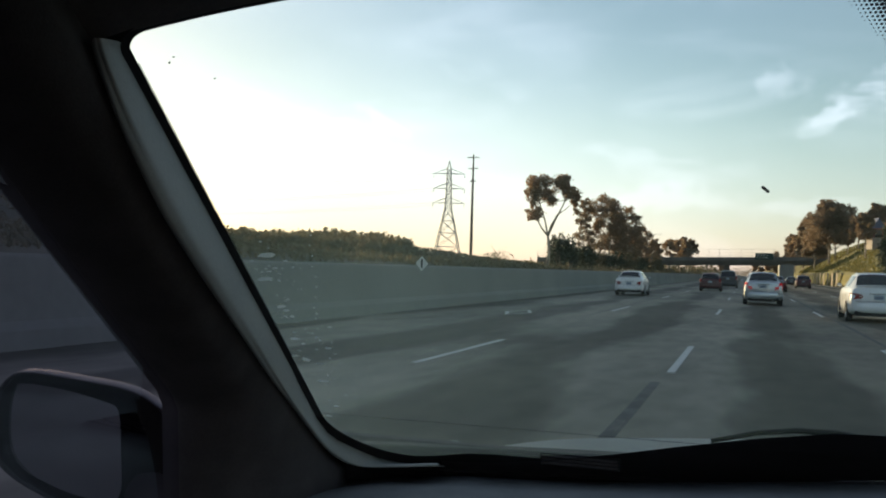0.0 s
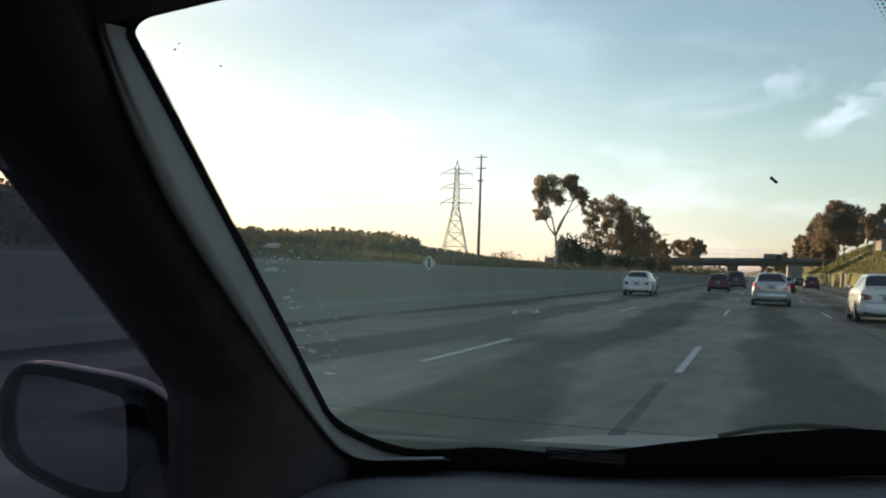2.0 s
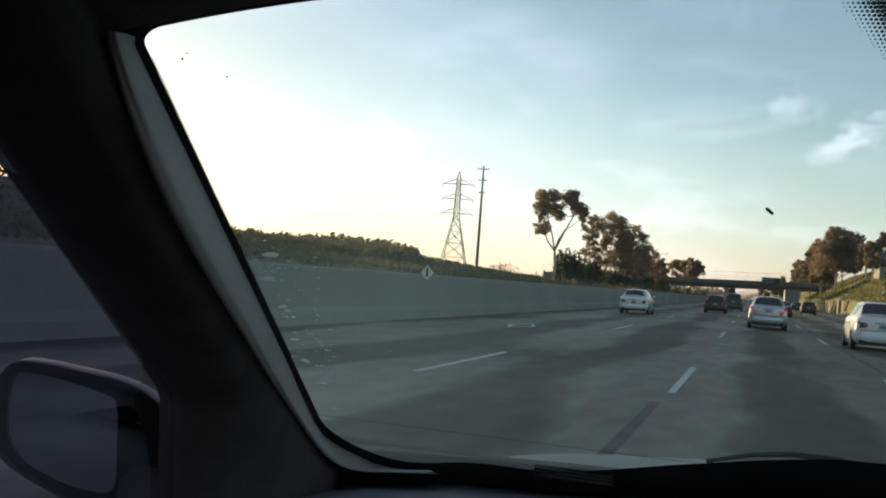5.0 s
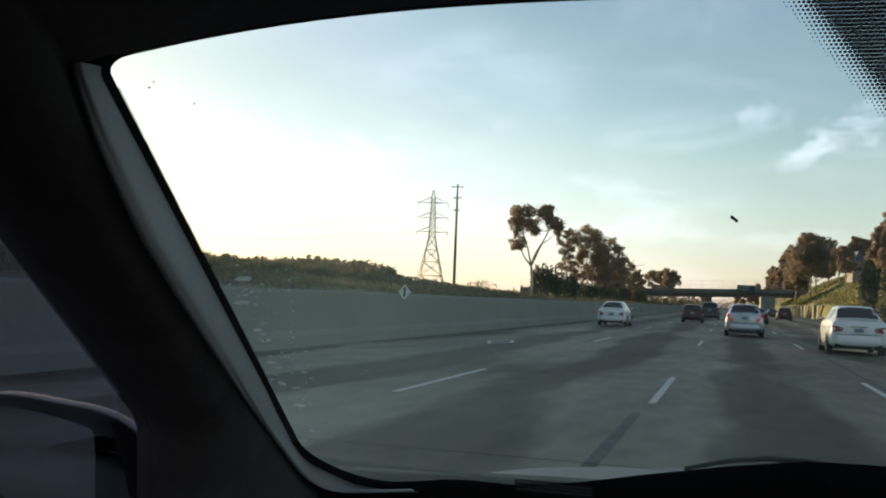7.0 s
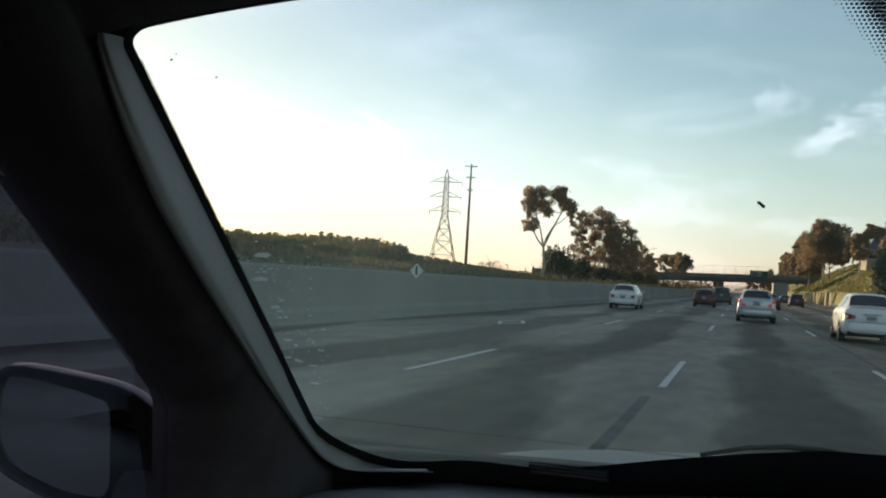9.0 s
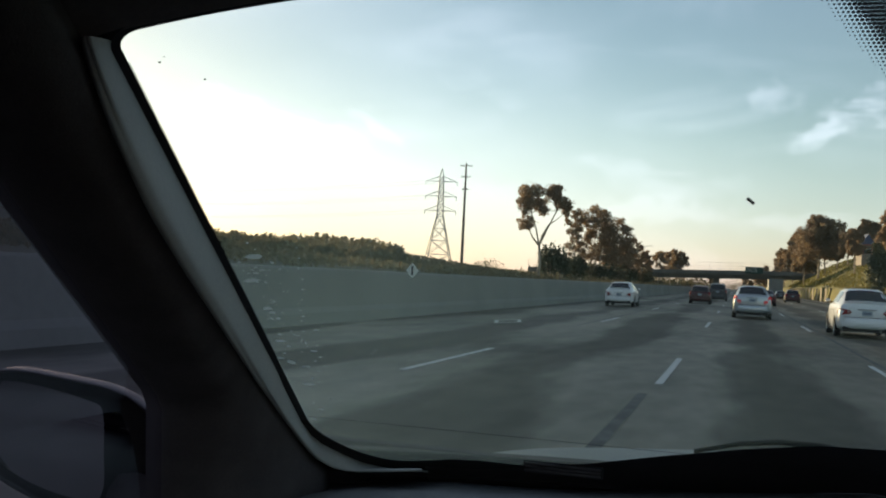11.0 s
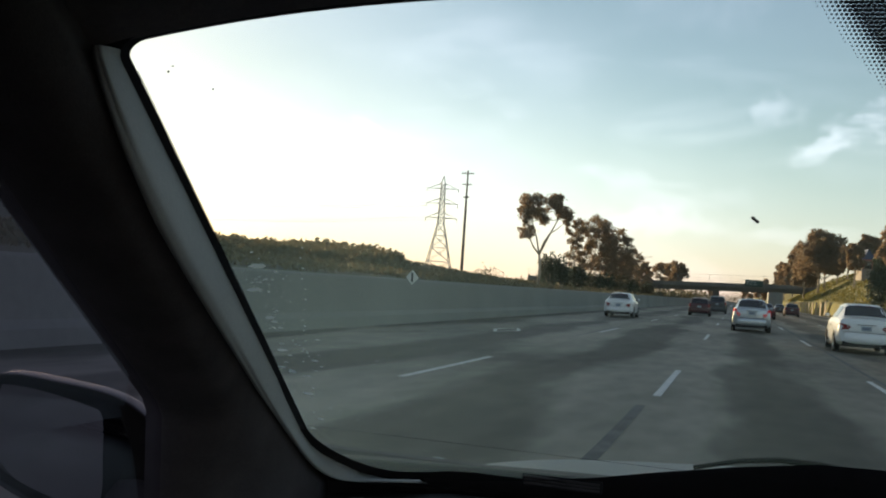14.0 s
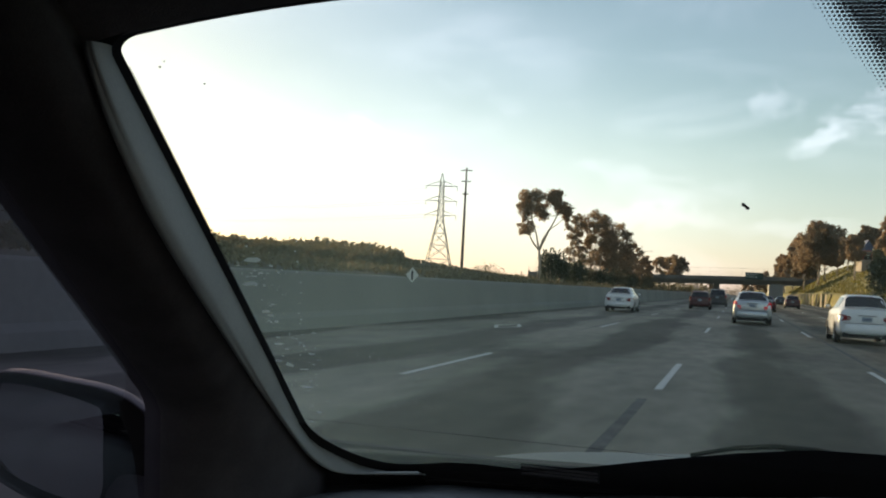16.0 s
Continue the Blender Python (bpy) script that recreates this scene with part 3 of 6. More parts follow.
# median wall with joints between its cast lengths
wall_profile = ((-10.02, 0.0), (-10.06, 0.28), (-10.14, 0.42), (-10.22, 1.36), (-10.25, 1.42), (-10.48, 1.42), (-10.50, 1.36), (-10.50, -0.3))
wall_left = tagged(thing("wall_left", "long grey concrete median wall with faint stains", "wall"), kind="structure")
for k in range(72):
    y0, y1 = -230 + 9.1 * k, -230 + 9.1 * (k + 1) - 0.025
    sec = grid("panel", [[(x, y, z) for x, z in wall_profile] for y in (y0, y1)], WALL, False)
    piece("panel", sec, wall_left)
tagged(piece("wall_left_far", grid("panel", [[(x, y, z) for x, z in wall_profile] for y in (-230 + 9.1 * 72, 1400)], WALL, False)), "distant end of the concrete median wall", "wall", kind="structure")


# ---------------------------------------------------------------- the car that the camera sits in
CX = 0.18                                  # its centre line


def ws(u, s):
    """The windshield: u across from -1 to 1, s from its foot (0) to its head (1)."""
    crown = 1 - min(abs(u), 1.3) ** 3.4
    return Vector((CX + u * (0.71 - 0.078 * s), 1.165 - 0.557 * s + 0.17 * (1 - u * u), (1.184 - 0.038 * crown) * (1 - s) + (1.5745 + 0.077 * crown) * s))


def ws_in(u, s, d):
    """As ws, moved d into the cabin."""
    a, b, c = ws(u, s), ws(u + 0.01, s), ws(u, s + 0.01)
    return a - (b - a).cross(c - a).normalized() * d * (1 if (b - a).cross(c - a).y > 0 else -1)


def outline(grow=0.0, n=12):
    """The edge of the clear glass, round its four corners, in (u, s). grow: metres outwards. The lower corners hang below the foot."""
    gu, gs = grow / 0.68, grow / 0.67
    pts = []
    for cu, cs, ru, rs, a0 in ((-1, 0, 0.12, 0.105, 180), (1, 0, 0.12, 0.105, 270), (1, 1, 0.025, 0.022, 0), (-1, 1, 0.025, 0.022, 90)):
        ou, os_ = cu * (1 - ru), (rs if cs == 0 else 1 - rs)
        for k in range(n + 1):
            a = radians(a0 + 90 * k / n)
            pts.append((ou + math.cos(a) * (ru + gu), os_ + math.sin(a) * (rs + gs)))
        if cu < 0 and cs == 0:
            pts += [(u, -gs) for u in np.linspace(-0.86, 0.86, 36)]
    bent = []
    for u, s in pts:
        f = max(0.0, min(1.0, (abs(u) - 0.72) / 0.16))
        narrow = 0.984 + 0.016 * min(1.0, max(0.0, s) / 0.5)
        bent.append((u * narrow, s - 0.047 * f * f * (3 - 2 * f) * max(0.0, 1 - max(0.0, s) / 0.30)))
    return bent


def dense(pts, step=0.06):
    out = []
    for i, p in enumerate(pts):
        q = pts[(i + 1) % len(pts)]
        k = max(1, int(math.hypot(q[0] - p[0], q[1] - p[1]) / step))
        out += [(p[0] + (q[0] - p[0]) * j / k, p[1] + (q[1] - p[1]) * j / k) for j in range(k)]
    return out


def paired(g0, g1):
    """The outline at two distances, point by point, with the straight stretches split alike."""
    a, b = outline(g0), outline(g1)
    oa, ob_ = [], []
    for i in range(len(a)):
        p, q, r, s = a[i], a[(i + 1) % len(a)], b[i], b[(i + 1) % len(a)]
        k = max(1, int(math.hypot(q[0] - p[0], q[1] - p[1]) / 0.02))
        for j in range(k):
            f = j / k
            oa.append((p[0] + (q[0] - p[0]) * f, p[1] + (q[1] - p[1]) * f))
            ob_.append((r[0] + (s[0] - r[0]) * f, r[1] + (s[1] - r[1]) * f))
    return oa, ob_


def ring(name, g0, d0, g1, d1, material, parent, steps=3, label="", bulge=0.0):
    a, b = paired(g0, g1)
    rows = []
    for k in range(steps + 1):
        f = k / steps
        rows.append([ws_in(p[0] + (q[0] - p[0]) * f, p[1] + (q[1] - p[1]) * f, d0 + (d1 - d0) * f + bulge * math.sin(math.pi * f)) for p, q in zip(a, b)])
    return piece(name, grid(name, rows, material, True, True), parent, label)


def on_glass(dx, dz, eye=(0, 0, 1.4)):
    """(u, s) where a ray from the driver's head, dx aside and dz up per metre ahead, meets the glass."""
    best, bu, bs = 9, 0, 0.5
    u0, s0, w = 0.0, 0.5, 1.0
    for _ in range(9):
        for i in range(-6, 7):
            for j in range(-6, 7):
                u, s = u0 + w * i / 6, s0 + w * 0.6 * j / 6
                p = ws(u, s) - Vector(eye)
                e = (p.x / p.y - dx) ** 2 + (p.z / p.y - dz) ** 2
                if e < best:
                    best, bu, bs = e, u, s
        u0, s0, w = bu, bs, w * 0.4
    return bu, bs


cabin = thing("car_cabin", "dark cabin of a silver car seen from inside", "car")
us, ss = np.linspace(-1.04, 1.04, 33), np.linspace(-0.12, 1.04, 19)
pane = piece("windshield", grid("windshield", [[ws(u, s) for u in us] for s in ss], WINDSHIELD), cabin, "dusty raked windshield glass")
pane.visible_shadow = False
ring("frit_band", -0.001, 0.003, 0.0065, 0.004, FRIT, cabin, 2, "black band round the glass")

ring("windshield_frame", 0.006, 0.005, 0.085, 0.002, DEEP, cabin, 3, "dark frame behind the trim")

# dots along the edge of the band, and the dotted shade behind the mirror
dv, df = [], []


def dot(u, s, r):
    c = ws_in(u, s, 0.0035)
    a = (ws_in(u + 0.002, s, 0.0035) - c).normalized()
    b = (ws_in(u, s + 0.002, 0.0035) - c)
    b = (b - a * b.dot(a)).normalized()
    o = len(dv)
    dv.extend(c + (a * math.cos(k * math.pi / 4) + b * math.sin(k * math.pi / 4)) * r for k in range(8))
    df.append(tuple(range(o, o + 8)))


for g, r in ((-0.0016, 0.0009),):
    for u, s in dense(outline(g), 0.0040):
        if u < -0.96 and 0.30 < s < 0.96:
            dot(u, s, r)
for i in range(-43, 44):
    for j in range(41):
        x, zz = (i + 0.5 * (j % 2)) * 0.0037, j * 0.0032
        room = min(0.140 - 0.85 * zz - abs(x), (0.126 - zz) * 1.1, 0.172 - math.hypot(abs(x), zz * 1.25))
        if room > 0:
            dot(x / 0.63 + 0.005, 1.0 - zz / 0.67, min(0.0021, 0.0005 + room * 0.062))
piece("frit_dots", mesh("frit_dots", dv, df, FRIT), cabin, "black dot pattern printed on the glass")

# specks and streaks on the glass, the larger near the pillar
rng = np.random.default_rng(5)
pts = []
for k in range(110):
    t = rng.beta(1.2, 1.8)
    dx, dz = -0.545 + 0.10 * t + rng.normal() * 0.022, 0.02 - 0.19 * t + rng.normal() * 0.012
    pts.append((dx, dz, abs(rng.normal()) * 0.0009 + 0.0004, rng.uniform(0.6, 2.2)))
for k in range(12):
    pts.append((-0.478 + 0.0012 * k + 0.002 * rng.normal(), 0.040 - 0.012 * k, 0.0011, 1.2))
for k in range(34):
    t = rng.uniform()
    pts.append((-0.560 + 0.10 * t + rng.normal() * 0.018, 0.0 - 0.18 * t + rng.normal() * 0.014, rng.uniform(0.0018, 0.0042), rng.uniform(1.4, 2.6)))
for k in range(40):
    pts.append((rng.uniform(-0.42, -0.30), rng.uniform(-0.16, -0.08), 0.0006, 1.4))
sv, sf = [], []
for dx, dz, r, st in pts:
    u, s = on_glass(dx, dz)
    if u < -0.985 or s < 0.02:
        continue
    c = ws_in(u, s, 0.002)
    a = (ws_in(u + 0.002, s, 0.002) - c).normalized()
    b = (ws_in(u, s + 0.002, 0.002) - c).normalized()
    o = len(sv)
    sv.extend(c + a * math.cos(k * math.pi / 3) * r * st * rng.uniform(0.6, 1.2) + b * math.sin(k * math.pi / 3) * r * rng.uniform(0.6, 1.3) for k in range(6))
    sf.append(tuple(range(o, o + 6)))
tagged(piece("dried_splash", mesh("dried_splash", sv, sf, SPECK), cabin, "dried pale splash marks on the glass"), kind="stuff")
sv, sf = [], []
for dx, dz, r in ((-0.674, 0.249, 0.0009), (-0.668, 0.256, 0.0005), (-0.610, 0.227, 0.0007)):
    u, s = on_glass(dx, dz)
    v, f = tube([ws_in(u - 0.001, s, 0.001), ws_in(u, s, 0.002), ws_in(u + 0.001, s, 0.001)], (r * 0.6, r, r * 0.6), 6)
    sv, sf = join(((sv, sf), (v, f)))
tagged(piece("dirt_specks", mesh("dirt_specks", sv, sf, BUG), cabin, "small dark specks on the glass"), kind="stuff")
u, s = on_glass(0.0175, 0.0945)
c = ws_in(u, s, 0.003)
e1 = (ws_in(u + 0.01, s, 0.003) - c).normalized()
e2 = (ws_in(u, s + 0.01, 0.003) - c).normalized()
way = (e1 * 0.72 - e2 * 0.75).normalized()
v, f = tube([c - way * 0.0050, c - way * 0.0036, c - way * 0.001, c + way * 0.001, c + way * 0.0032, c + way * 0.0048], (0.0008, 0.0017, 0.0015, 0.0013, 0.0018, 0.0009), 8)
piece("squashed_bug", mesh("bug", v, f, BUG, True), cabin, "small dark squashed bug on the glass")


def edge_a(z):
    """Left edge of the glass at height z."""
    f = (z - 1.184) / 0.390
    return Vector((-0.53 + 0.078 * f, 1.165 - 0.557 * f, z))


def edge_c(z):
    """Front edge of the side window at height z."""
    if z > 1.241:
        f = (z - 1.241) / 0.218
        return Vector((-0.611 + 0.057 * f, 0.95 - 0.33 * f, z))
    return Vector((-0.611 - 0.02 * (1.241 - z), 0.95 + 0.12 * (1.241 - z), z))


def edge_b(z):
    """Ridge between the pale trim and the dark side of the pillar."""
    f = (z - 1.20) / 0.346
    return Vector((-0.514 + 0.072 * f, 1.060 - 0.50 * f, z))


# the trim's inner and outer edge where it sweeps round the lower corner, on the glass
SWEEP = (((-0.9985, 0.19), (-1.035, 0.20)), ((-0.997, 0.0675), (-1.0275, 0.06)), ((-0.990, 0.0085), (-1.019, -0.04)), ((-0.978, -0.020), (-1.009, -0.125)), ((-0.953, -0.046), (-0.986, -0.163)), ((-0.917, -0.074), (-0.950, -0.145)), ((-0.87, -0.076), (-0.90, -0.115)), ((-0.80, -0.066), (-0.80, -0.074)))
EYE = Vector((0, 0, 1.4))


def ridge_low(u, s):
    """A point a little inside the glass on the driver's line to (u, s)."""
    return EYE + (ws(u, s) - EYE) * 0.955


LOWRIDGE = [ridge_low(*q) for p, q in SWEEP[:5]]


def ridge_at(z):
    """Ridge between trim and pillar at height z, straight above and swept in below."""
    if z >= LOWRIDGE[0].z + 0.14:
        return edge_b(z)
    if z >= LOWRIDGE[0].z:
        f = (z - LOWRIDGE[0].z) / 0.14
        p = LOWRIDGE[0].lerp(edge_b(LOWRIDGE[0].z + 0.14), f)
        p.z = z
        return p
    for p, q in zip(LOWRIDGE, LOWRIDGE[1:]):
        if z >= q.z:
            return q.lerp(p, (z - q.z) / max(p.z - q.z, 1e-4))
    p = LOWRIDGE[-1] * 1.0
    p.z = z
    return p


# pillar: closed tube through ridge, dark bulge, side window and outer skin
rows = []
for z in np.concatenate([np.linspace(0.80, 1.09, 5), np.linspace(1.11, 1.62, 30)]):
    a, b, c = edge_a(z + 0.012), ridge_at(z), edge_c(z)
    if z < 1.2:
        a = edge_a(1.2) * 1.0
        a.z = z
        a.y += 0.03
    g = max(0.15, min(1.0, (z - 0.90) / 0.30))
    m1 = b.lerp(c, 0.22) + Vector((0.012, -0.013, 0)) * g
    m2 = b.lerp(c, 0.62) + Vector((0.030, -0.024, 0)) * g
    out1 = c + Vector((-0.045, 0.03, 0.0))
    out2 = a.lerp(c, 0.3) + Vector((-0.06, 0.08, 0))
    b = b + Vector((-0.007, 0.009, 0))
    rows.append([b, b.lerp(m1, 0.5) + Vector((0.004, -0.004, 0)), m1, m1.lerp(m2, 0.5) + Vector((0.008, -0.008, 0)), m2, m2.lerp(c, 0.6) + Vector((0.012, -0.008, 0)), c, out1, out2, a + Vector((-0.030, 0.016, 0))])
piece("windshield_pillar", grid("windshield_pillar", rows, BLACK, True, True), cabin, "broad dark windshield pillar")

# pale trim strip along the glass, sweeping round the lower corner to the dash
a, b = paired(0.0055, 0.042)
keep = [p for p in a if p[0] < -0.9 and 0.25 < p[1] < 0.995]
keep.sort(key=lambda p: -p[1])
pairs = []
for p in keep:
    inner = ws_in(p[0], p[1], 0.004)
    top = max(0.0, (p[1] - 0.80) / 0.20)
    pairs.append((inner, (ridge_at(inner.z - 0.012) + Vector((0.003, -0.003, 0))).lerp(inner, 0.45 * top * top)))
for (p, q), (p2, q2) in zip(SWEEP, SWEEP[1:] + SWEEP[-1:]):
    for k in range(3 if p2 != p else 1):
        f = k / 3
        pairs.append((ws_in(p[0] + (p2[0] - p[0]) * f, p[1] + (p2[1] - p[1]) * f, 0.005), ridge_low(q[0] + (q2[0] - q[0]) * f, q[1] + (q2[1] - q[1]) * f)))
for _ in range(8):
    mids = [q for p, q in pairs]
    pairs = [(p, q if i in (0, len(mids) - 1) else (mids[i - 1] + q * 2 + mids[i + 1]) / 4) for i, (p, q) in enumerate(pairs)]
rows = []
for inner, ridge in pairs:
    rows.append([inner, inner.lerp(ridge, 0.06) + Vector((0.001, -0.002, 0.0)), inner.lerp(ridge, 0.5) + Vector((0.003, -0.004, 0)), inner.lerp(ridge, 0.88) + Vector((0.0035, -0.0035, 0)), ridge + Vector((0.003, -0.004, 0))])
    side, g = edge_c(ridge.z), max(0.0, min(1.0, (ridge.z - 1.18) / 0.28))
    g = 0.06 + 0.94 * g * g * (3 - 2 * g) * max(0.0, min(1.0, (1.575 - ridge.z) / 0.13))
    for f in (0.03, 0.06, 0.09, 0.13):
        out = math.sin(min(f / 0.22, 1.0) * math.pi / 2)
        rows[-1].append(ridge.lerp(side, f * g) + Vector((0.011 * out + 0.004, -0.012 * out - 0.005, 0)) * g)
    rows[-1].append(rows[-1][-1] + Vector((-0.012, 0.012, 0)))
piece("pillar_trim", grid("pillar_trim", rows, TRIM), cabin, "pale grey trim strip along the windshield")

# header and headliner
rows = []
for f, back, lift in ((0, 0.0, 0.0), (0.2, 0.012, 0.002), (0.5, 0.05, 0.010), (0.8, 0.14, 0.018), (1, 0.35, 0.02), (1.4, 0.9, 0.05), (1.8, 1.6, 0.05), (2.2, 2.6, 0.0)):
    row = []
    for u in np.linspace(-1.12, 1.12, 33):
        p = ws_in(u, 1.0 + (0.004 if back == 0 else 0.0), 0.004)
        w = 1 + 0.16 * min(back / 0.5, 1)
        row.append(Vector((CX + (p.x - CX) * w, p.y - back, p.z + lift)))
    rows.append(row)
piece("headliner", grid("headliner", rows, CLOTH), cabin, "dark cloth roof lining")
rows = [[Vector((CX + x, y, z)) for x, z in ((-0.60, 1.75), (-0.72, 1.70), (-0.80, 1.60), (-0.815, 1.50))] for y in (0.5, -0.3, -1.8)]
piece("roof_side", grid("roof_side", rows, CLOTH), cabin)
piece("roof_skin", box((1.75, 2.5, 0.03), (CX, -0.78, 1.78), 0.01, HOODPAINT), cabin, "silver roof panel")

# door, closed rear and far side of the cabin
piece("door", box((0.10, 1.40, 0.75), (-0.70, 0.25, 0.68), 0.03, BLACK), cabin, "dark door panel below the window")
piece("rear_side", box((0.10, 1.6, 0.75), (-0.70, -1.20, 0.68), 0.03, BLACK), cabin)
piece("far_side", box((0.10, 2.9, 0.75), (CX + 0.93, -0.55, 0.68), 0.03, BLACK), cabin, "far doors below their windows")
piece("rear_wall", box((1.8, 0.10, 0.75), (CX, -1.95, 0.68), 0.03, BLACK), cabin)
for s in (-1, 1):
    for y0, y1 in ((-0.35, -0.45), (-1.75, -1.95)):
        v, f = tube([(CX + s * 0.88, y0, 0.95), (CX + s * 0.80, y1, 1.68)], (0.055, 0.05), 8)
        piece("roof_post", mesh("roof_post", v, f, BLACK, True), cabin)
v, f = tube([(CX + 0.90, 0.95, 1.0), (CX + 0.66, 0.52, 1.60)], (0.05, 0.04), 8)
piece("far_pillar", mesh("far_pillar", v, f, BLACK, True), cabin)
piece("cabin_floor", box((1.7, 3.2, 0.08), (CX, -0.4, 0.32), 0.02, BLACK), cabin)
piece("firewall", box((1.72, 0.06, 0.85), (CX, 1.36, 0.72), 0.02, BLACK), cabin)
g = piece("side_window", grid("side_window", [[edge_c(z) + Vector((-0.006, 0.004, 0)), Vector((-0.655 + (1.1 - z) * -0.12, -0.40, z))] for z in (0.95, 1.1, 1.241, 1.459, 1.62)], SIDEGLASS, False), cabin, "tinted side window glass")
g.visible_shadow = False

# dash: a rolled pad along the foot of the glass
DASHLINE = ((0, 0.0455), (0.184, 0.0158), (0.382, -0.0158), (0.59, -0.043), (0.75, -0.059), (0.80, -0.075), (0.9235, -0.122), (0.973, -0.175), (1.1, -0.22))
BANDLINE = ((0, 0.158), (0.10, 0.154), (0.237, 0.122), (0.382, 0.078), (0.48, 0.044), (0.585, 0.012), (0.70, -0.022), (0.80, -0.040))


def along(table, u):
    return float(np.interp(abs(u), [q[0] for q in table], [q[1] for q in table]))


rows = []
for back, dz in ((-0.02, -0.03), (0.0, -0.004), (0.03, -0.006), (0.055, -0.004), (0.09, 0.0), (0.14, 0.001), (0.22, -0.004), (0.32, -0.020), (0.42, -0.050), (0.50, -0.11), (0.54, -0.22), (0.55, -0.5)):
    row = []
    for u in np.linspace(-1.1, 1.1, 45):
        p = ws_in(u, along(DASHLINE, u), 0.012)
        row.append(Vector((p.x, p.y - back, p.z + dz)))
    rows.append(row)
piece("dash_top", grid("dash_top", rows, DASH), cabin, "dark grained dash top")
rows = [[ws_in(u, along(DASHLINE, u) - 0.02 + (along(BANDLINE, u) - along(DASHLINE, u) + 0.02) * f, 0.0066) for u in np.linspace(-0.80, 0.80, 65)] for f in (0, 0.5, 1)]
piece("foot_band", grid("foot_band", rows, FRIT), cabin, "black painted foot of the glass")

a, b = paired(-0.0025, 0.030)
rows = [[], [], []]
for p, q in zip(a, b):
    if p[1] < 0.10:
        f = (0.25 + 0.45 * min(1.0, max(0.0, (0.10 - p[1]) / 0.10))) + 0.35 * min(1.0, max(0.0, (0.86 - abs(p[0])) / 0.15))
        for k, g in enumerate((0.0, 0.4, 1.0)):
            rows[k].append(ws_in(p[0] + (q[0] - p[0]) * f * g, p[1] + (q[1] - p[1]) * f * g, 0.0060))
piece("lower_band", grid("lower_band", rows, DEEP), cabin, "black band along the foot of the glass")

# demister slots let into the dash along the glass
vent = piece("demister_vent", box((0.108, 0.006, 0.017), (-0.205, 1.274, 1.151), 0.002, DEEP), cabin, "black demister grille")
for k in range(3):
    piece("vent_slat", box((0.102, 0.004, 0.0028), (-0.205, 1.269, 1.1468 + 0.0044 * k), 0.001, BLACK), vent)

# wheels and sills on the road
for s in (-1, 1):
    piece("sill", box((0.06, 2.6, 0.34), (CX + s * 0.86, 0.0, 0.42), 0.02, HOODPAINT), cabin)
    for wy in (1.95, -1.35):
        rows = [[Vector((d, math.cos(k * 0.314159) * q, math.sin(k * 0.314159) * q)) for k in range(20)] for d, q in ((-0.11, 0.20), (-0.10, 0.315), (0.0, 0.33), (0.10, 0.315), (0.11, 0.20))]
        piece("wheel", grid("wheel", rows, RUBBER, True, True), cabin, "", pose(CX + s * 0.76, wy, 0.33))

# hood, cowl and wipers outside the glass
rows = []
for f in np.linspace(0, 1.12, 18):
    row = []
    for u in np.linspace(-1, 1, 29):
        yf = 2.55 - 0.60 * u ** 4
        g = min(f, 1)
        y = 1.46 + (yf - 1.46) * g
        z = 1.033 - 0.045 * g ** 2 - 0.03 * u ** 4 + 0.008 * math.cos(u * 6) * g
        if f > 1:
            y += (f - 1) * 0.5
            z -= (f - 1) ** 1.3 * 2.6
        row.append(Vector((CX + 0.88 * u, y, z)))
    rows.append(row)
piece("hood", grid("hood", rows, HOODPAINT), cabin, "pale silver hood reflecting the sky")
piece("fender", box((0.06, 1.2, 0.35), (CX - 0.86, 1.7, 0.80), 0.025, HOODPAINT), cabin)
piece("fender", box((0.06, 1.2, 0.35), (CX + 0.86, 1.7, 0.80), 0.025, HOODPAINT), cabin)
rows = [[Vector((CX + 0.86 * u, 1.19 + 0.17 * (1 - u * u) + d, z)) for u in np.linspace(-1, 1, 25)] for d, z in ((-0.03, 1.125), (0.02, 1.146), (0.08, 1.143), (0.16, 1.08))]
piece("cowl", grid("cowl", rows, DEEP), cabin, "black plastic cowl at the foot of the glass")
wiper = piece("wiper", mesh("wiper_blade", *tube([(-0.24, 1.325, 1.130), (-0.10, 1.345, 1.150), (-0.02, 1.358, 1.162), (0.06, 1.368, 1.170), (0.16, 1.375, 1.174), (0.4, 1.36, 1.172), (0.62, 1.33, 1.155)], (0.006, 0.011, 0.015, 0.018, 0.020, 0.022, 0.010), 8), DEEP, True), cabin, "black wiper blade at rest")
piece("wiper_arm", mesh("wiper_arm", *tube([(-0.04, 1.36, 1.178), (0.02, 1.368, 1.193), (0.07, 1.372, 1.1995), (0.12, 1.374, 1.199), (0.18, 1.375, 1.190), (0.35, 1.38, 1.172), (0.55, 1.40, 1.13)], (0.003, 0.0035, 0.004, 0.0045, 0.007, 0.010, 0.014), 8), DEEP, True), wiper)

# door mirror: a rounded wedge on an arm that runs into the door's corner
def smooth_loop(pts, n=4):
    """A closed curve through a few points (across, up)."""
    out = []
    for i in range(len(pts)):
        p0, p1, p2, p3 = (Vector((*pts[(i + j) % len(pts)], 0)) for j in (-1, 0, 1, 2))
        for k in range(n):
            t = k / n
            q = (p1 * 2 + (p2 - p0) * t + (p0 * 2 - p1 * 5 + p2 * 4 - p3) * t * t + (p1 * 3 - p0 - p2 * 3 + p3) * t ** 3) / 2
            out.append((q.x, q.y))
    return out


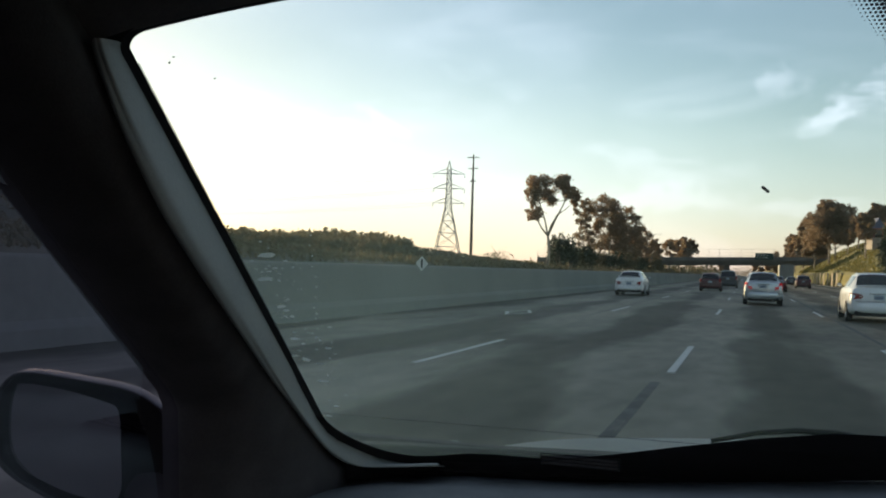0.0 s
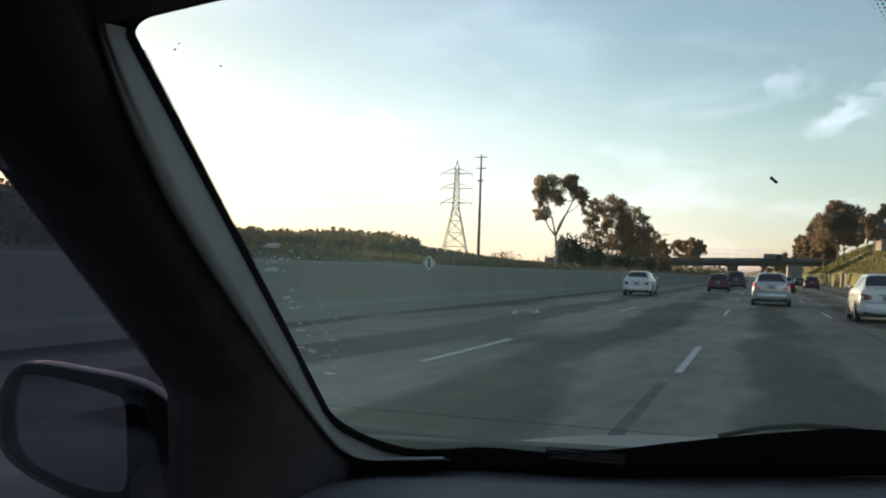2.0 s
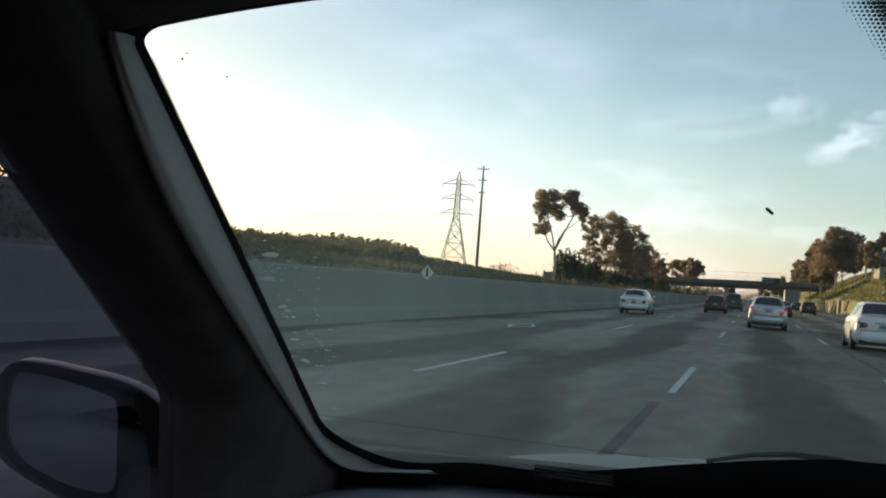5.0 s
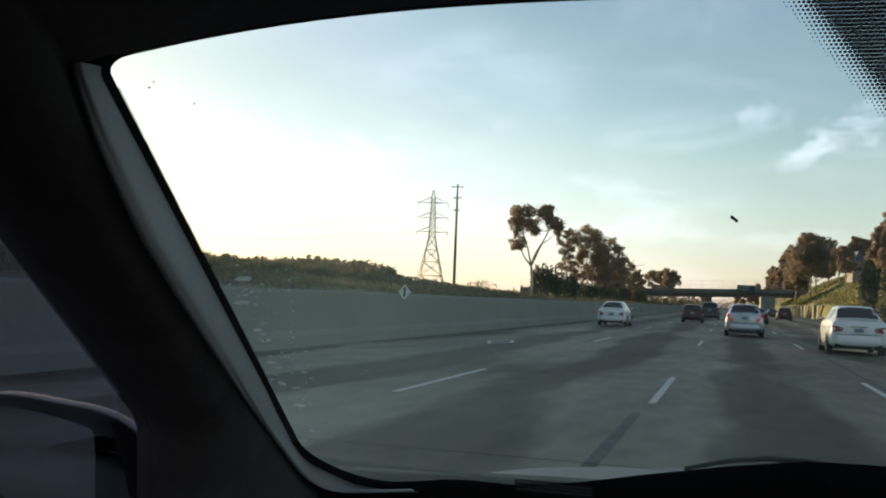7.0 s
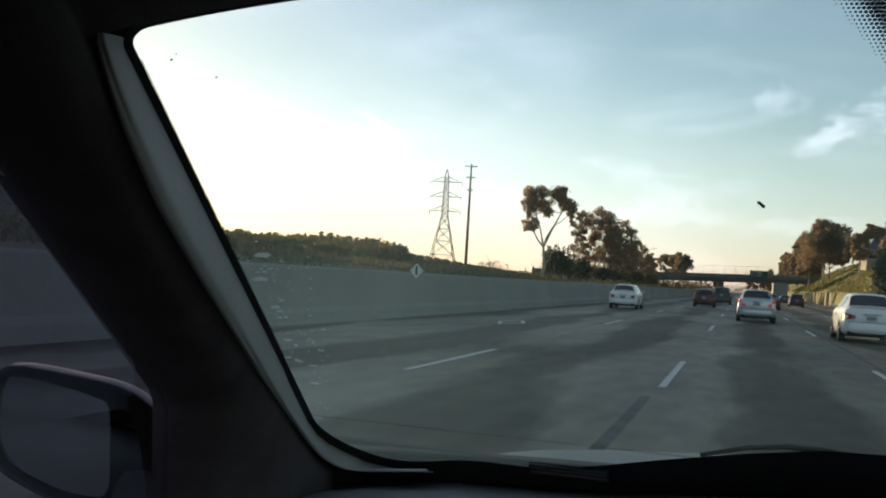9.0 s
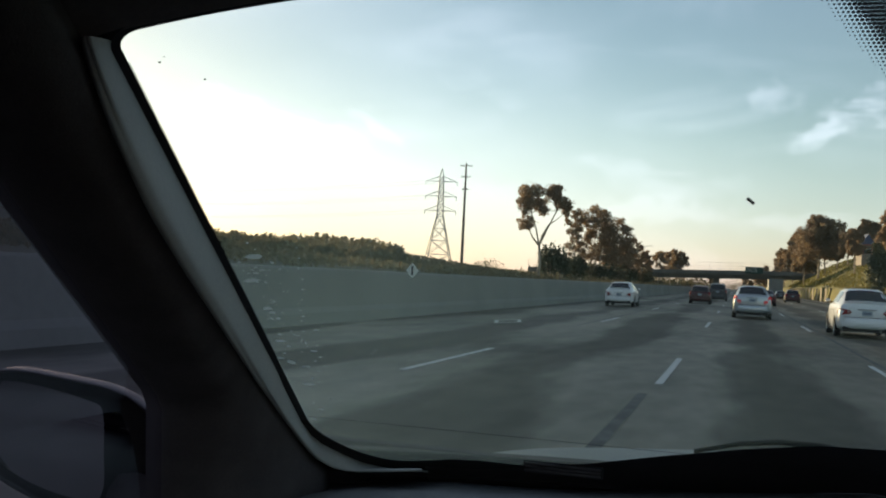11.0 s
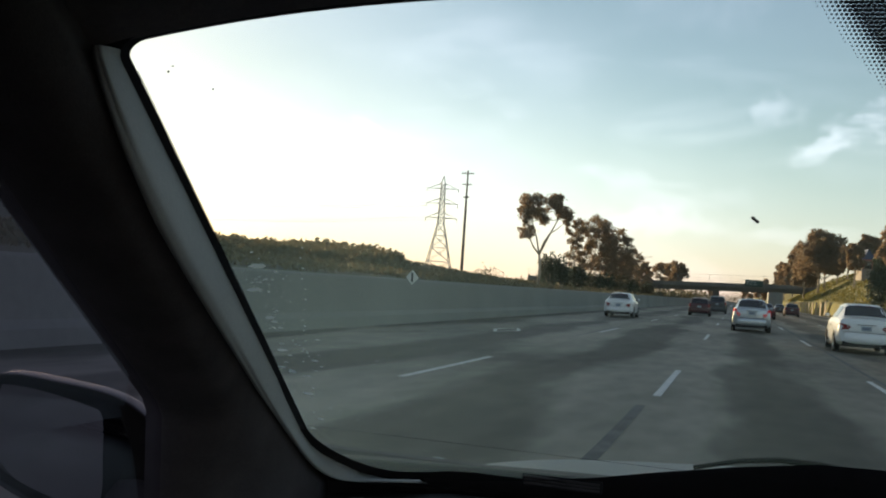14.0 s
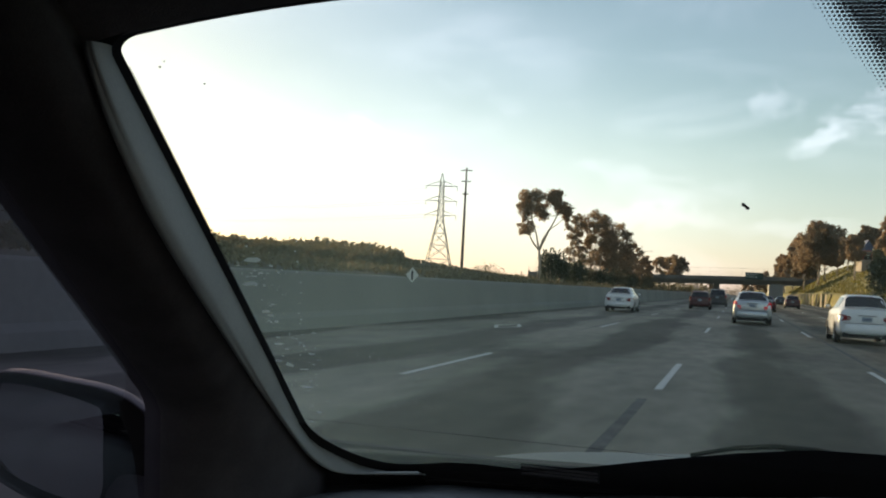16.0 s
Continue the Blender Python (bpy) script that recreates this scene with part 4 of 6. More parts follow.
SHELL = smooth_loop(((-0.056, 0.010), (-0.056, 0.065), (-0.040, 0.099), (-0.012, 0.106), (0.052, 0.097), (0.104, 0.087), (0.140, 0.070), (0.166, 0.040), (0.172, -0.045), (0.085, -0.080), (0.020, -0.057), (-0.035, -0.024)))
GLASS = smooth_loop(((-0.046, 0.045), (-0.044, 0.079), (-0.030, 0.089), (0.020, 0.084), (0.080, 0.069), (0.098, 0.056), (0.103, 0.0), (0.104, -0.044), (0.088, -0.057), (0.030, -0.046), (-0.036, -0.010)))
MID = (0.050, 0.015)
rows = []
for back, size in ((0.010, 0.955), (0.0, 0.985), (0.004, 1.0), (0.045, 1.0), (0.080, 0.90), (0.105, 0.68), (0.118, 0.36), (0.120, 0.0)):
    rows.append([Vector((MID[0] + (u - MID[0]) * size, back, MID[1] + (w - MID[1]) * size)) for u, w in SHELL])
mirror = piece("door_mirror", grid("door_mirror", rows, MIRRORSHELL, True, True), cabin, "dark door mirror housing", pose(-0.85, 1.00, 1.15, 0, 0, 24))


def glass_depth(u):
    """How far the glass, turned a little outwards, lies inside the housing."""
    return 0.014 - (u - 0.03) * math.tan(radians(8))


inner = [Vector((u, glass_depth(u) + 0.001, w)) for u, w in GLASS]
outer_ring = []
for p in inner:
    way = math.atan2(p.z - MID[1], p.x - MID[0])
    u, w = min(SHELL, key=lambda q: abs(math.remainder(math.atan2(q[1] - MID[1], q[0] - MID[0]) - way, 2 * math.pi)))
    outer_ring.append(Vector((MID[0] + (u - MID[0]) * 0.965, 0.008, MID[1] + (w - MID[1]) * 0.965)))
piece("mirror_bezel", grid("mirror_bezel", [outer_ring, [p.lerp(q, 0.5) + Vector((0, 0.004, 0)) for p, q in zip(outer_ring, inner)], inner], BEZEL, True, True), mirror, "black inner bezel")
piece("mirror_glass", mesh("mirror_glass", [Vector((u, glass_depth(u), w)) for u, w in GLASS], [tuple(range(len(GLASS)))], MIRROR), mirror, "silvered mirror glass")
v, f = tube([(-0.74, 1.08, 1.10), (-0.69, 1.06, 1.085), (-0.63, 1.04, 1.08)], (0.035, 0.032, 0.04), 10)
piece("mirror_foot", mesh("mirror_foot", v, f, BLACK, True), cabin)


# ---------------------------------------------------------------- other cars
def shell(L, W, Z, belt, tall):
    """Stations of a car's body along its length, each a half section from the underside's middle to the roof's middle."""
    def low(y, w, bot, zs, inn):
        # a stretch without cabin: the section ends flat over the deck or hood at height zs
        hw = W * w
        return [(0, y, bot), (hw * 0.80, y, bot), (hw * 0.95, y, bot + 0.07), (hw, y, bot + 0.24), (hw * 0.995, y, zs * 0.70), (hw * 0.955, y, zs - 0.085), (hw * 0.87, y, zs - 0.022), (hw * inn, y, zs), (hw * inn * 0.55, y, zs + 0.018), (0, y, zs + 0.024)]

    def high(y, w, bot, roof, wr):
        # a stretch with cabin: shoulder, window foot, window head, roof
        hw, rw = W * w, W * wr
        return [(0, y, bot), (hw * 0.80, y, bot), (hw * 0.95, y, bot + 0.07), (hw, y, bot + 0.24), (hw * 0.998, y, belt * 0.74), (hw * 0.965, y, belt - 0.03), (hw * 0.90, y, belt + 0.03), (rw, y, roof - 0.085), (rw * 0.80, y, roof - 0.018), (0, y, roof)]

    if tall:
        return [low(-L + 0.10, 0.90, 0.34, belt - 0.04, 0.84), low(-L + 0.14, 0.955, 0.30, belt, 0.84), low(-L + 0.20, 0.97, 0.26, belt + 0.05, 0.83), high(-L + 0.46, 0.99, 0.24, Z - 0.07, 0.70), high(-L + 0.75, 1.0, 0.22, Z - 0.015, 0.72), high(-L * 0.1, 1.0, 0.22, Z, 0.73), high(L * 0.16, 1.0, 0.22, Z - 0.05, 0.71),
                low(L * 0.52, 0.99, 0.22, belt + 0.02, 0.80), low(L * 0.80, 0.96, 0.24, belt * 0.90, 0.70), low(L - 0.12, 0.88, 0.28, belt * 0.76, 0.62), low(L, 0.72, 0.36, belt * 0.62, 0.60)]
    return [low(-L + 0.07, 0.86, 0.36, belt + 0.01, 0.78), low(-L + 0.11, 0.93, 0.32, belt + 0.045, 0.80), low(-L + 0.26, 0.965, 0.27, belt + 0.06, 0.78), low(-L + 0.50, 0.985, 0.24, belt + 0.07, 0.76), high(-L + 1.02, 1.0, 0.22, Z - 0.045, 0.64), high(-L + 1.32, 1.0, 0.21, Z - 0.006, 0.665), high(-L * 0.02, 1.0, 0.21, Z, 0.675), high(L * 0.20, 1.0, 0.21, Z - 0.05, 0.655),
            low(L * 0.58, 0.985, 0.22, belt + 0.01, 0.80), low(L * 0.80, 0.95, 0.24, belt * 0.92, 0.70), low(L - 0.12, 0.86, 0.28, belt * 0.78, 0.62), low(L, 0.70, 0.36, belt * 0.62, 0.60)]


def car(name, label, paint, x, y, length=4.5, width=1.72, height=1.46, kind="sedan", lamp_style="wide", turn=0.0, spoiler=False, lit=False):
    """A car standing on its wheels, its tail towards the camera. Built round its own centre, nose along +y."""
    root = thing(name, label, "car", pose(x, y, 0, 0, 0, turn), "cars on the freeway")
    L, W, Z = length / 2, width / 2, height
    tall = kind != "sedan"
    belt = Z * (0.60 if tall else 0.665)
    half = [[Vector(p) for p in st] for st in shell(L, W, Z, belt, tall)]
    full = [st + [Vector((-p.x, p.y, p.z)) for p in st[-2:0:-1]] for st in half]
    me = grid("body", full, paint, True, True)
    k = len(full[0])
    bm = bmesh.new()
    bm.from_mesh(me)
    bm.verts.ensure_lookup_table()
    bm.faces.new([bm.verts[i] for i in range(k)])
    bm.faces.new([bm.verts[(len(full) - 1) * k + i] for i in reversed(range(k))])
    bmesh.ops.recalc_face_normals(bm, faces=bm.faces)
    sharp = [e for e in bm.edges if len(e.link_faces) == 2 and e.calc_face_angle() > 0.75]
    bmesh.ops.bevel(bm, geom=sharp, offset=0.02, segments=2, affect="EDGES", profile=0.5)
    for f in bm.faces:
        f.smooth = f.calc_area() < 1.2
    bm.to_mesh(me)
    bm.free()
    piece("body", me, root)
    rr = 3 if tall else 4                     # first station with a roof
    rf = rr + 3                               # last one

    def surf(st, f, a, b, g):
        """A point on the shell: between stations st and st + 1 by f, between section points a and b by g."""
        p = half[st][a].lerp(half[st][b], g)
        q = half[st + 1][a].lerp(half[st + 1][b], g)
        return p.lerp(q, f)

    def pane(nm, rows, out):
        rows = [[p + out for p in r] for r in rows]
        return piece(nm, grid(nm, rows, CARGLASS, True), root, "dark tinted glass")

    for nm, st, f0, f1, oy in (("rear_window", rr - 1, 0.10, 0.93, -0.008), ("front_window", rf, 0.94, 0.06, 0.008)):
        rows = []
        for f in np.linspace(f0, f1, 5):
            edge = [surf(st, f, 7, 8, 0.06), surf(st, f, 7, 8, 0.5), surf(st, f, 8, 9, 0.0), surf(st, f, 8, 9, 0.5), surf(st, f, 9, 9, 0)]
            rows.append(edge + [Vector((-p.x, p.y, p.z)) for p in edge[-2::-1]])
        pane(nm, rows, Vector((0, oy, 0.010)))
    if tall:
        spans = (("rear_side_window", rr, 0.30, rr + 1, 0.42), ("front_side_window", rr + 1, 0.50, rf, 0.10))
    else:
        spans = (("rear_side_window", rr, 0.35, rr + 1, 0.55), ("front_side_window", rr + 1, 0.63, rf, 0.16))
    for s in (-1, 1):
        for nm, sa, fa, sb, fb in spans:
            cols = [surf(sa, fa, 6, 7, g) for g in (0.06, 0.5, 0.92)], [surf(sa, 1.0, 6, 7, g) for g in (0.06, 0.5, 0.92)], [surf(sb, fb, 6, 7, g) for g in (0.06, 0.5, 0.92)]
            rows = [[Vector((s * p.x, p.y, p.z)) for p in c] for c in cols]
            pane(nm, rows, Vector((s * 0.008, 0, 0.004)))
    # wheels
    R = 0.315 if not tall else 0.345
    rows = []
    for wy, r in ((-0.10, R * 0.80), (-0.095, R * 0.96), (-0.05, R), (0.05, R), (0.095, R * 0.96), (0.10, R * 0.80), (0.085, R * 0.64)):
        rows.append([Vector((wy, math.cos(2 * math.pi * i / 20) * r, math.sin(2 * math.pi * i / 20) * r)) for i in range(20)])
    tyre = grid("tyre", rows, RUBBER, True, True)
    rows = [[Vector((0.082 + d, math.cos(2 * math.pi * i / 20) * r, math.sin(2 * math.pi * i / 20) * r)) for i in range(20)] for r, d in ((R * 0.64, 0), (R * 0.60, -0.02), (R * 0.30, -0.012), (R * 0.12, 0.0), (0.001, 0.002))]
    rim = grid("rim", rows, RIM, True, True)
    for s in (-1, 1):
        for wy in (-L * 0.56, L * 0.62):
            wh = piece("wheel", tyre, root, "", pose(s * (W - 0.085), wy, R, 0, 0, 0 if s > 0 else 180))
            piece("rim", rim, wh, "grey alloy rim")
            arc = [(math.cos(i * math.pi / 12), math.sin(i * math.pi / 12)) for i in range(-1, 14)]
            rows = [[Vector((s * (W + d), wy + c * R * q, R + z * R * q)) for c, z in arc] for d, q in ((0.004, 1.22), (0.006, 1.06), (-0.10, 1.05))]
            piece("wheel_arch", grid("wheel_arch", rows, DEEP, True), root, "dark wheel arch")
    # bumper, rolled round the corners, with the dark underside below it
    zt = belt * (0.62 if not tall else 0.60)
    prof = ((0.16, 0.30), (0.03, 0.31), (-0.035, 0.36), (-0.055, 0.44), (-0.05, zt - 0.05), (-0.015, zt), (0.10, zt + 0.015))
    rows = []
    for u in np.linspace(-1, 1, 25):
        bend = 0.30 * abs(u) ** 5
        rows.append([Vector((u * (W * 0.985 - (0.02 if z < 0.33 else 0.0)), -L + 0.05 + dy + bend, z)) for dy, z in prof])
    piece("bumper", grid("bumper", rows, paint), root)
    piece("bumper_crease", box((width * 0.78, 0.02, 0.012), (0, -L + 0.03, zt + 0.012), 0, BLACK), root)
    piece("valance", box((width * 0.80, 0.14, 0.16), (0, -L + 0.14, 0.30), 0.03, DEEP), root, "black underside")
    piece("floor_pan", box((width * 0.80, length * 0.86, 0.10), (0, 0.05, 0.25), 0.03, DEEP), root, "dark underside")
    v, f = tube([(W * 0.48, -L + 0.30, 0.27), (W * 0.48, -L + 0.03, 0.265)], (0.03, 0.032), 10)
    piece("exhaust_pipe", mesh("exhaust_pipe", v, f, STEEL, True), root)
    # lamps, cut to an outline seen from behind and carried round the corner
    top = belt + (0.0 if not tall else 0.02)

    def tail_y(u):
        """How far back the tail reaches at u half widths from the middle."""
        return -L + float(np.interp(abs(u), (0.0, 0.86, 0.93, 0.965, 0.985), (0.07, 0.07, 0.11, 0.26, 0.40) if not tall else (0.10, 0.10, 0.12, 0.17, 0.30)))

    def lamp(outline_, material, nm, lab, proud):
        for s in (-1, 1):
            ring_f, ring_b, ring_s = [], [], []
            for u, z in outline_:
                ring_f.append(Vector((s * u * W, tail_y(u) - proud, z)))
                ring_b.append(Vector((s * u * W * 0.97, tail_y(u) + 0.10, z)))
            mid = sum(ring_f, Vector()) / len(ring_f)
            mid.y = tail_y(mid.x / W) - proud - 0.006
            made = piece(nm, fix(grid(nm, [[mid] * len(ring_f), ring_f, ring_b], material, False, True)), root, lab)
            yield made

    red, lab = (BRAKE, "lit red tail lamp") if lit else (TAIL, "red tail lamp")
    if lamp_style == "stepped":
        z0 = top - 0.33
        shapes = (((0.975, z0 + 0.01), (0.972, z0 + 0.165), (0.76, z0 + 0.175), (0.58, z0 + 0.155), (0.58, z0 + 0.03), (0.66, z0 + 0.01)), ((0.972, z0 + 0.19), (0.95, z0 + 0.34), (0.88, z0 + 0.37), (0.80, z0 + 0.35), (0.76, z0 + 0.195)))
        inner = ((0.72, z0 + 0.05), (0.72, z0 + 0.09), (0.60, z0 + 0.09), (0.60, z0 + 0.05))
    elif lamp_style == "tall":
        z0 = top - 0.25
        shapes = (((0.975, z0), (0.97, z0 + 0.34), (0.82, z0 + 0.34), (0.80, z0 + 0.16), (0.80, z0)),)
        inner = ((0.95, z0 + 0.02), (0.95, z0 + 0.06), (0.82, z0 + 0.06), (0.82, z0 + 0.02))
    else:
        z0 = top - 0.315
        shapes = (((0.978, z0 + 0.0), (0.974, z0 + 0.15), (0.93, z0 + 0.185), (0.72, z0 + 0.17), (0.55, z0 + 0.12), (0.52, z0 + 0.07), (0.60, z0 + 0.01), (0.85, z0 - 0.02)),)
        inner = ((0.66, z0 + 0.06), (0.66, z0 + 0.095), (0.57, z0 + 0.10), (0.56, z0 + 0.07))
    for made in [q for shape_ in shapes for q in lamp(shape_, red, "tail_lamp", lab, 0.022)]:
        if max(v.co.z for v in made.data.vertices) > z0 + 0.345:
            continue
        s = 1 if made.data.vertices[1].co.x > 0 else -1
        lens = [Vector((s * u * W, tail_y(u) - 0.034, z)) for u, z in inner]
        back = [p + Vector((0, 0.05, 0)) for p in lens]
        mid = sum(lens, Vector()) / len(lens)
        mid.y = tail_y(mid.x / W) - 0.036
        piece("reversing_lamp", fix(grid("reversing_lamp", [[mid] * len(lens), lens, back], CLEAR, False, True)), made, "pale clear lens")
    zp = top - 0.16 if tall or lamp_style == "stepped" else top - 0.26
    piece("plate_recess", box((0.46, 0.02, 0.20), (0, -L + 0.066, zp), 0.006, paint), root)
    pl = piece("number_plate", box((0.31, 0.02, 0.155), (0, -L + 0.048, zp), 0.006, PLATE), root, "pale number plate")
    piece("plate_mark", box((0.22, 0.006, 0.055), (0, -L + 0.036, zp - 0.005), 0, PLATEBAR), pl)
    piece("trunk_handle", box((0.56, 0.035, 0.03), (0, -L + 0.055, zp + 0.115), 0.008, paint if tall else STEEL), root, "bright trunk strip")
    for s in (-1, 1):
        piece("trunk_gap", box((0.008, 0.012, 0.24), (s * W * 0.60, -L + 0.064, top - 0.24), 0, BLACK), root)
    v, f = tube([(-W * 0.30, -L + (1.0 if not tall else 0.50), Z - 0.075), (W * 0.30, -L + (1.0 if not tall else 0.50), Z - 0.075)], (0.016, 0.016), 6)
    piece("upper_stop_lamp", mesh("upper_stop_lamp", v, f, TAIL), root)
    if spoiler:
        rows = []
        for u in np.linspace(-1, 1, 17):
            bend, lift = 0.10 * abs(u) ** 3, 0.075 - 0.05 * abs(u) ** 4
            rows.append([Vector((u * W * 0.80, -L + 0.05 + bend + dy, belt + 0.055 + dz * lift)) for dy, dz in ((0.02, 0.55), (0.0, 0.95), (0.06, 1.05), (0.17, 0.72), (0.16, 0.45), (0.02, 0.55))])
        piece("spoiler", grid("spoiler", rows, paint), root, "rear spoiler")
        for s in (-1, 1):
            piece("spoiler_foot", box((0.05, 0.12, 0.06), (s * W * 0.60, -L + 0.15, belt + 0.075), 0.01, paint), root)
    # door mirrors, handles and seams
    for s in (-1, 1):
        my = half[rf][6].y + 0.18
        rows = [[Vector((s * (W * 0.97 + 0.08 + math.cos(i * math.pi / 6) * 0.085 * q), my + dy, belt + 0.10 + math.sin(i * math.pi / 6) * 0.058 * q)) for i in range(12)] for dy, q in ((-0.03, 0.0), (-0.03, 0.9), (0.0, 1.0), (0.05, 0.8), (0.085, 0.0))]
        arm = piece("door_mirror", grid("door_mirror", rows, paint, True, True), root)
        piece("mirror_foot", box((0.10, 0.04, 0.04), (s * (W * 0.93), my + 0.02, belt + 0.06), 0.01, DEEP), arm)
        for hy in (-L * 0.26, L * 0.14):
            piece("door_handle", box((0.03, 0.16, 0.03), (s * (W + 0.003), hy, belt * 0.80), 0.01, paint), root)
        for hy in (-L * 0.36, L * 0.00, L * 0.40):
            piece("door_gap", box((0.008, 0.010, belt * 0.50), (s * (W - 0.002), hy, belt * 0.56), 0, BLACK), root)
        piece("rocker_panel", box((0.04, length * 0.46, 0.10), (s * (W - 0.025), L * 0.03, 0.25), 0.015, DEEP), root)
    return root


car("white_sedan", "white compact sedan with red tail lamps in the carpool lane", WHITECAR, -6.75, 59.8, 4.53, 1.72, 1.49, spoiler=True)
car("silver_sedan", "silver sedan braking, its stepped red lamps lit", SILVERCAR, 0.72, 50.2, 4.80, 1.80, 1.60, lamp_style="stepped", lit=True)
car("red_hatchback", "dark red hatchback with dark windows", REDCAR, -2.95, 84.0, 4.1, 1.75, 1.55, "suv", "tall")
car("dark_suv", "charcoal sport utility car with dark windows", DARKCAR, -2.0, 108.0, 4.7, 1.95, 1.90, "suv", "tall")
car("white_sedan", "white sedan with wide red lamps and a rear spoiler", WHITECAR, 4.02, 35.5, 4.54, 1.78, 1.62, spoiler=True)
car("red_sedan", "distant dark red sedan", REDCAR, 2.5, 92.0, 4.5, 1.75, 1.45)
car("dark_sedan", "charcoal sedan far ahead on the freeway", DARKCAR, 6.7, 165.0, 4.6, 1.78, 1.45)
car("red_suv", "distant dark red sport utility car", REDCAR, 6.6, 128.0, 4.5, 1.8, 1.65, "suv", "tall")
car("distant_sedan", "silver sedan far ahead on the freeway", SILVERCAR, -2.6, 190.0, 4.5, 1.75, 1.45)
car("distant_van", "white van far ahead on the freeway", WHITECAR, 0.8, 215.0, 4.9, 1.9, 1.9, "suv", "tall")


def box_truck(x, y):
    """A freight truck seen from behind: box body, cab ahead, bumper, lamps and twin wheels."""
    root = thing("box_truck", "pale grey box truck far ahead in an outer lane", "truck", pose(x, y, 0), "cars on the freeway")
    piece("cargo_box", box((2.45, 6.6, 2.55), (0, 0, 2.2), 0.04, TRUCKGREY), root, "pale cargo box")
    for s in (-1, 1):
        door = piece("rear_door", box((1.16, 0.04, 2.35), (s * 0.60, -3.32, 2.2), 0.01, TRUCKGREY), root)
        piece("hinge_bar", box((0.04, 0.03, 2.3), (s * 0.12, -3.35, 2.2), 0, STEEL), door)
        piece("tail_lamp", box((0.30, 0.06, 0.14), (s * 1.0, -3.32, 0.82), 0.02, TAIL), root, "red tail lamp")
        for wy in (-2.1, 3.6):
            rows = [[Vector((d, math.cos(k * 0.314159) * q, math.sin(k * 0.314159) * q)) for k in range(20)] for d, q in ((-0.2, 0.26), (-0.18, 0.46), (0.18, 0.46), (0.2, 0.26))]
            piece("wheel", grid("wheel", rows, RUBBER, True, True), root, "", pose(s * 0.98, wy, 0.46))
    piece("bumper", box((2.3, 0.12, 0.16), (0, -3.30, 0.60), 0.02, DEEP), root)
    piece("chassis", box((0.9, 8.0, 0.22), (0, 0.9, 0.75), 0.02, DEEP), root)
    piece("cab", box((2.1, 1.8, 2.0), (0, 4.35, 1.6), 0.18, WHITECAR), root)
    return root


box_truck(6.5, 182.0)


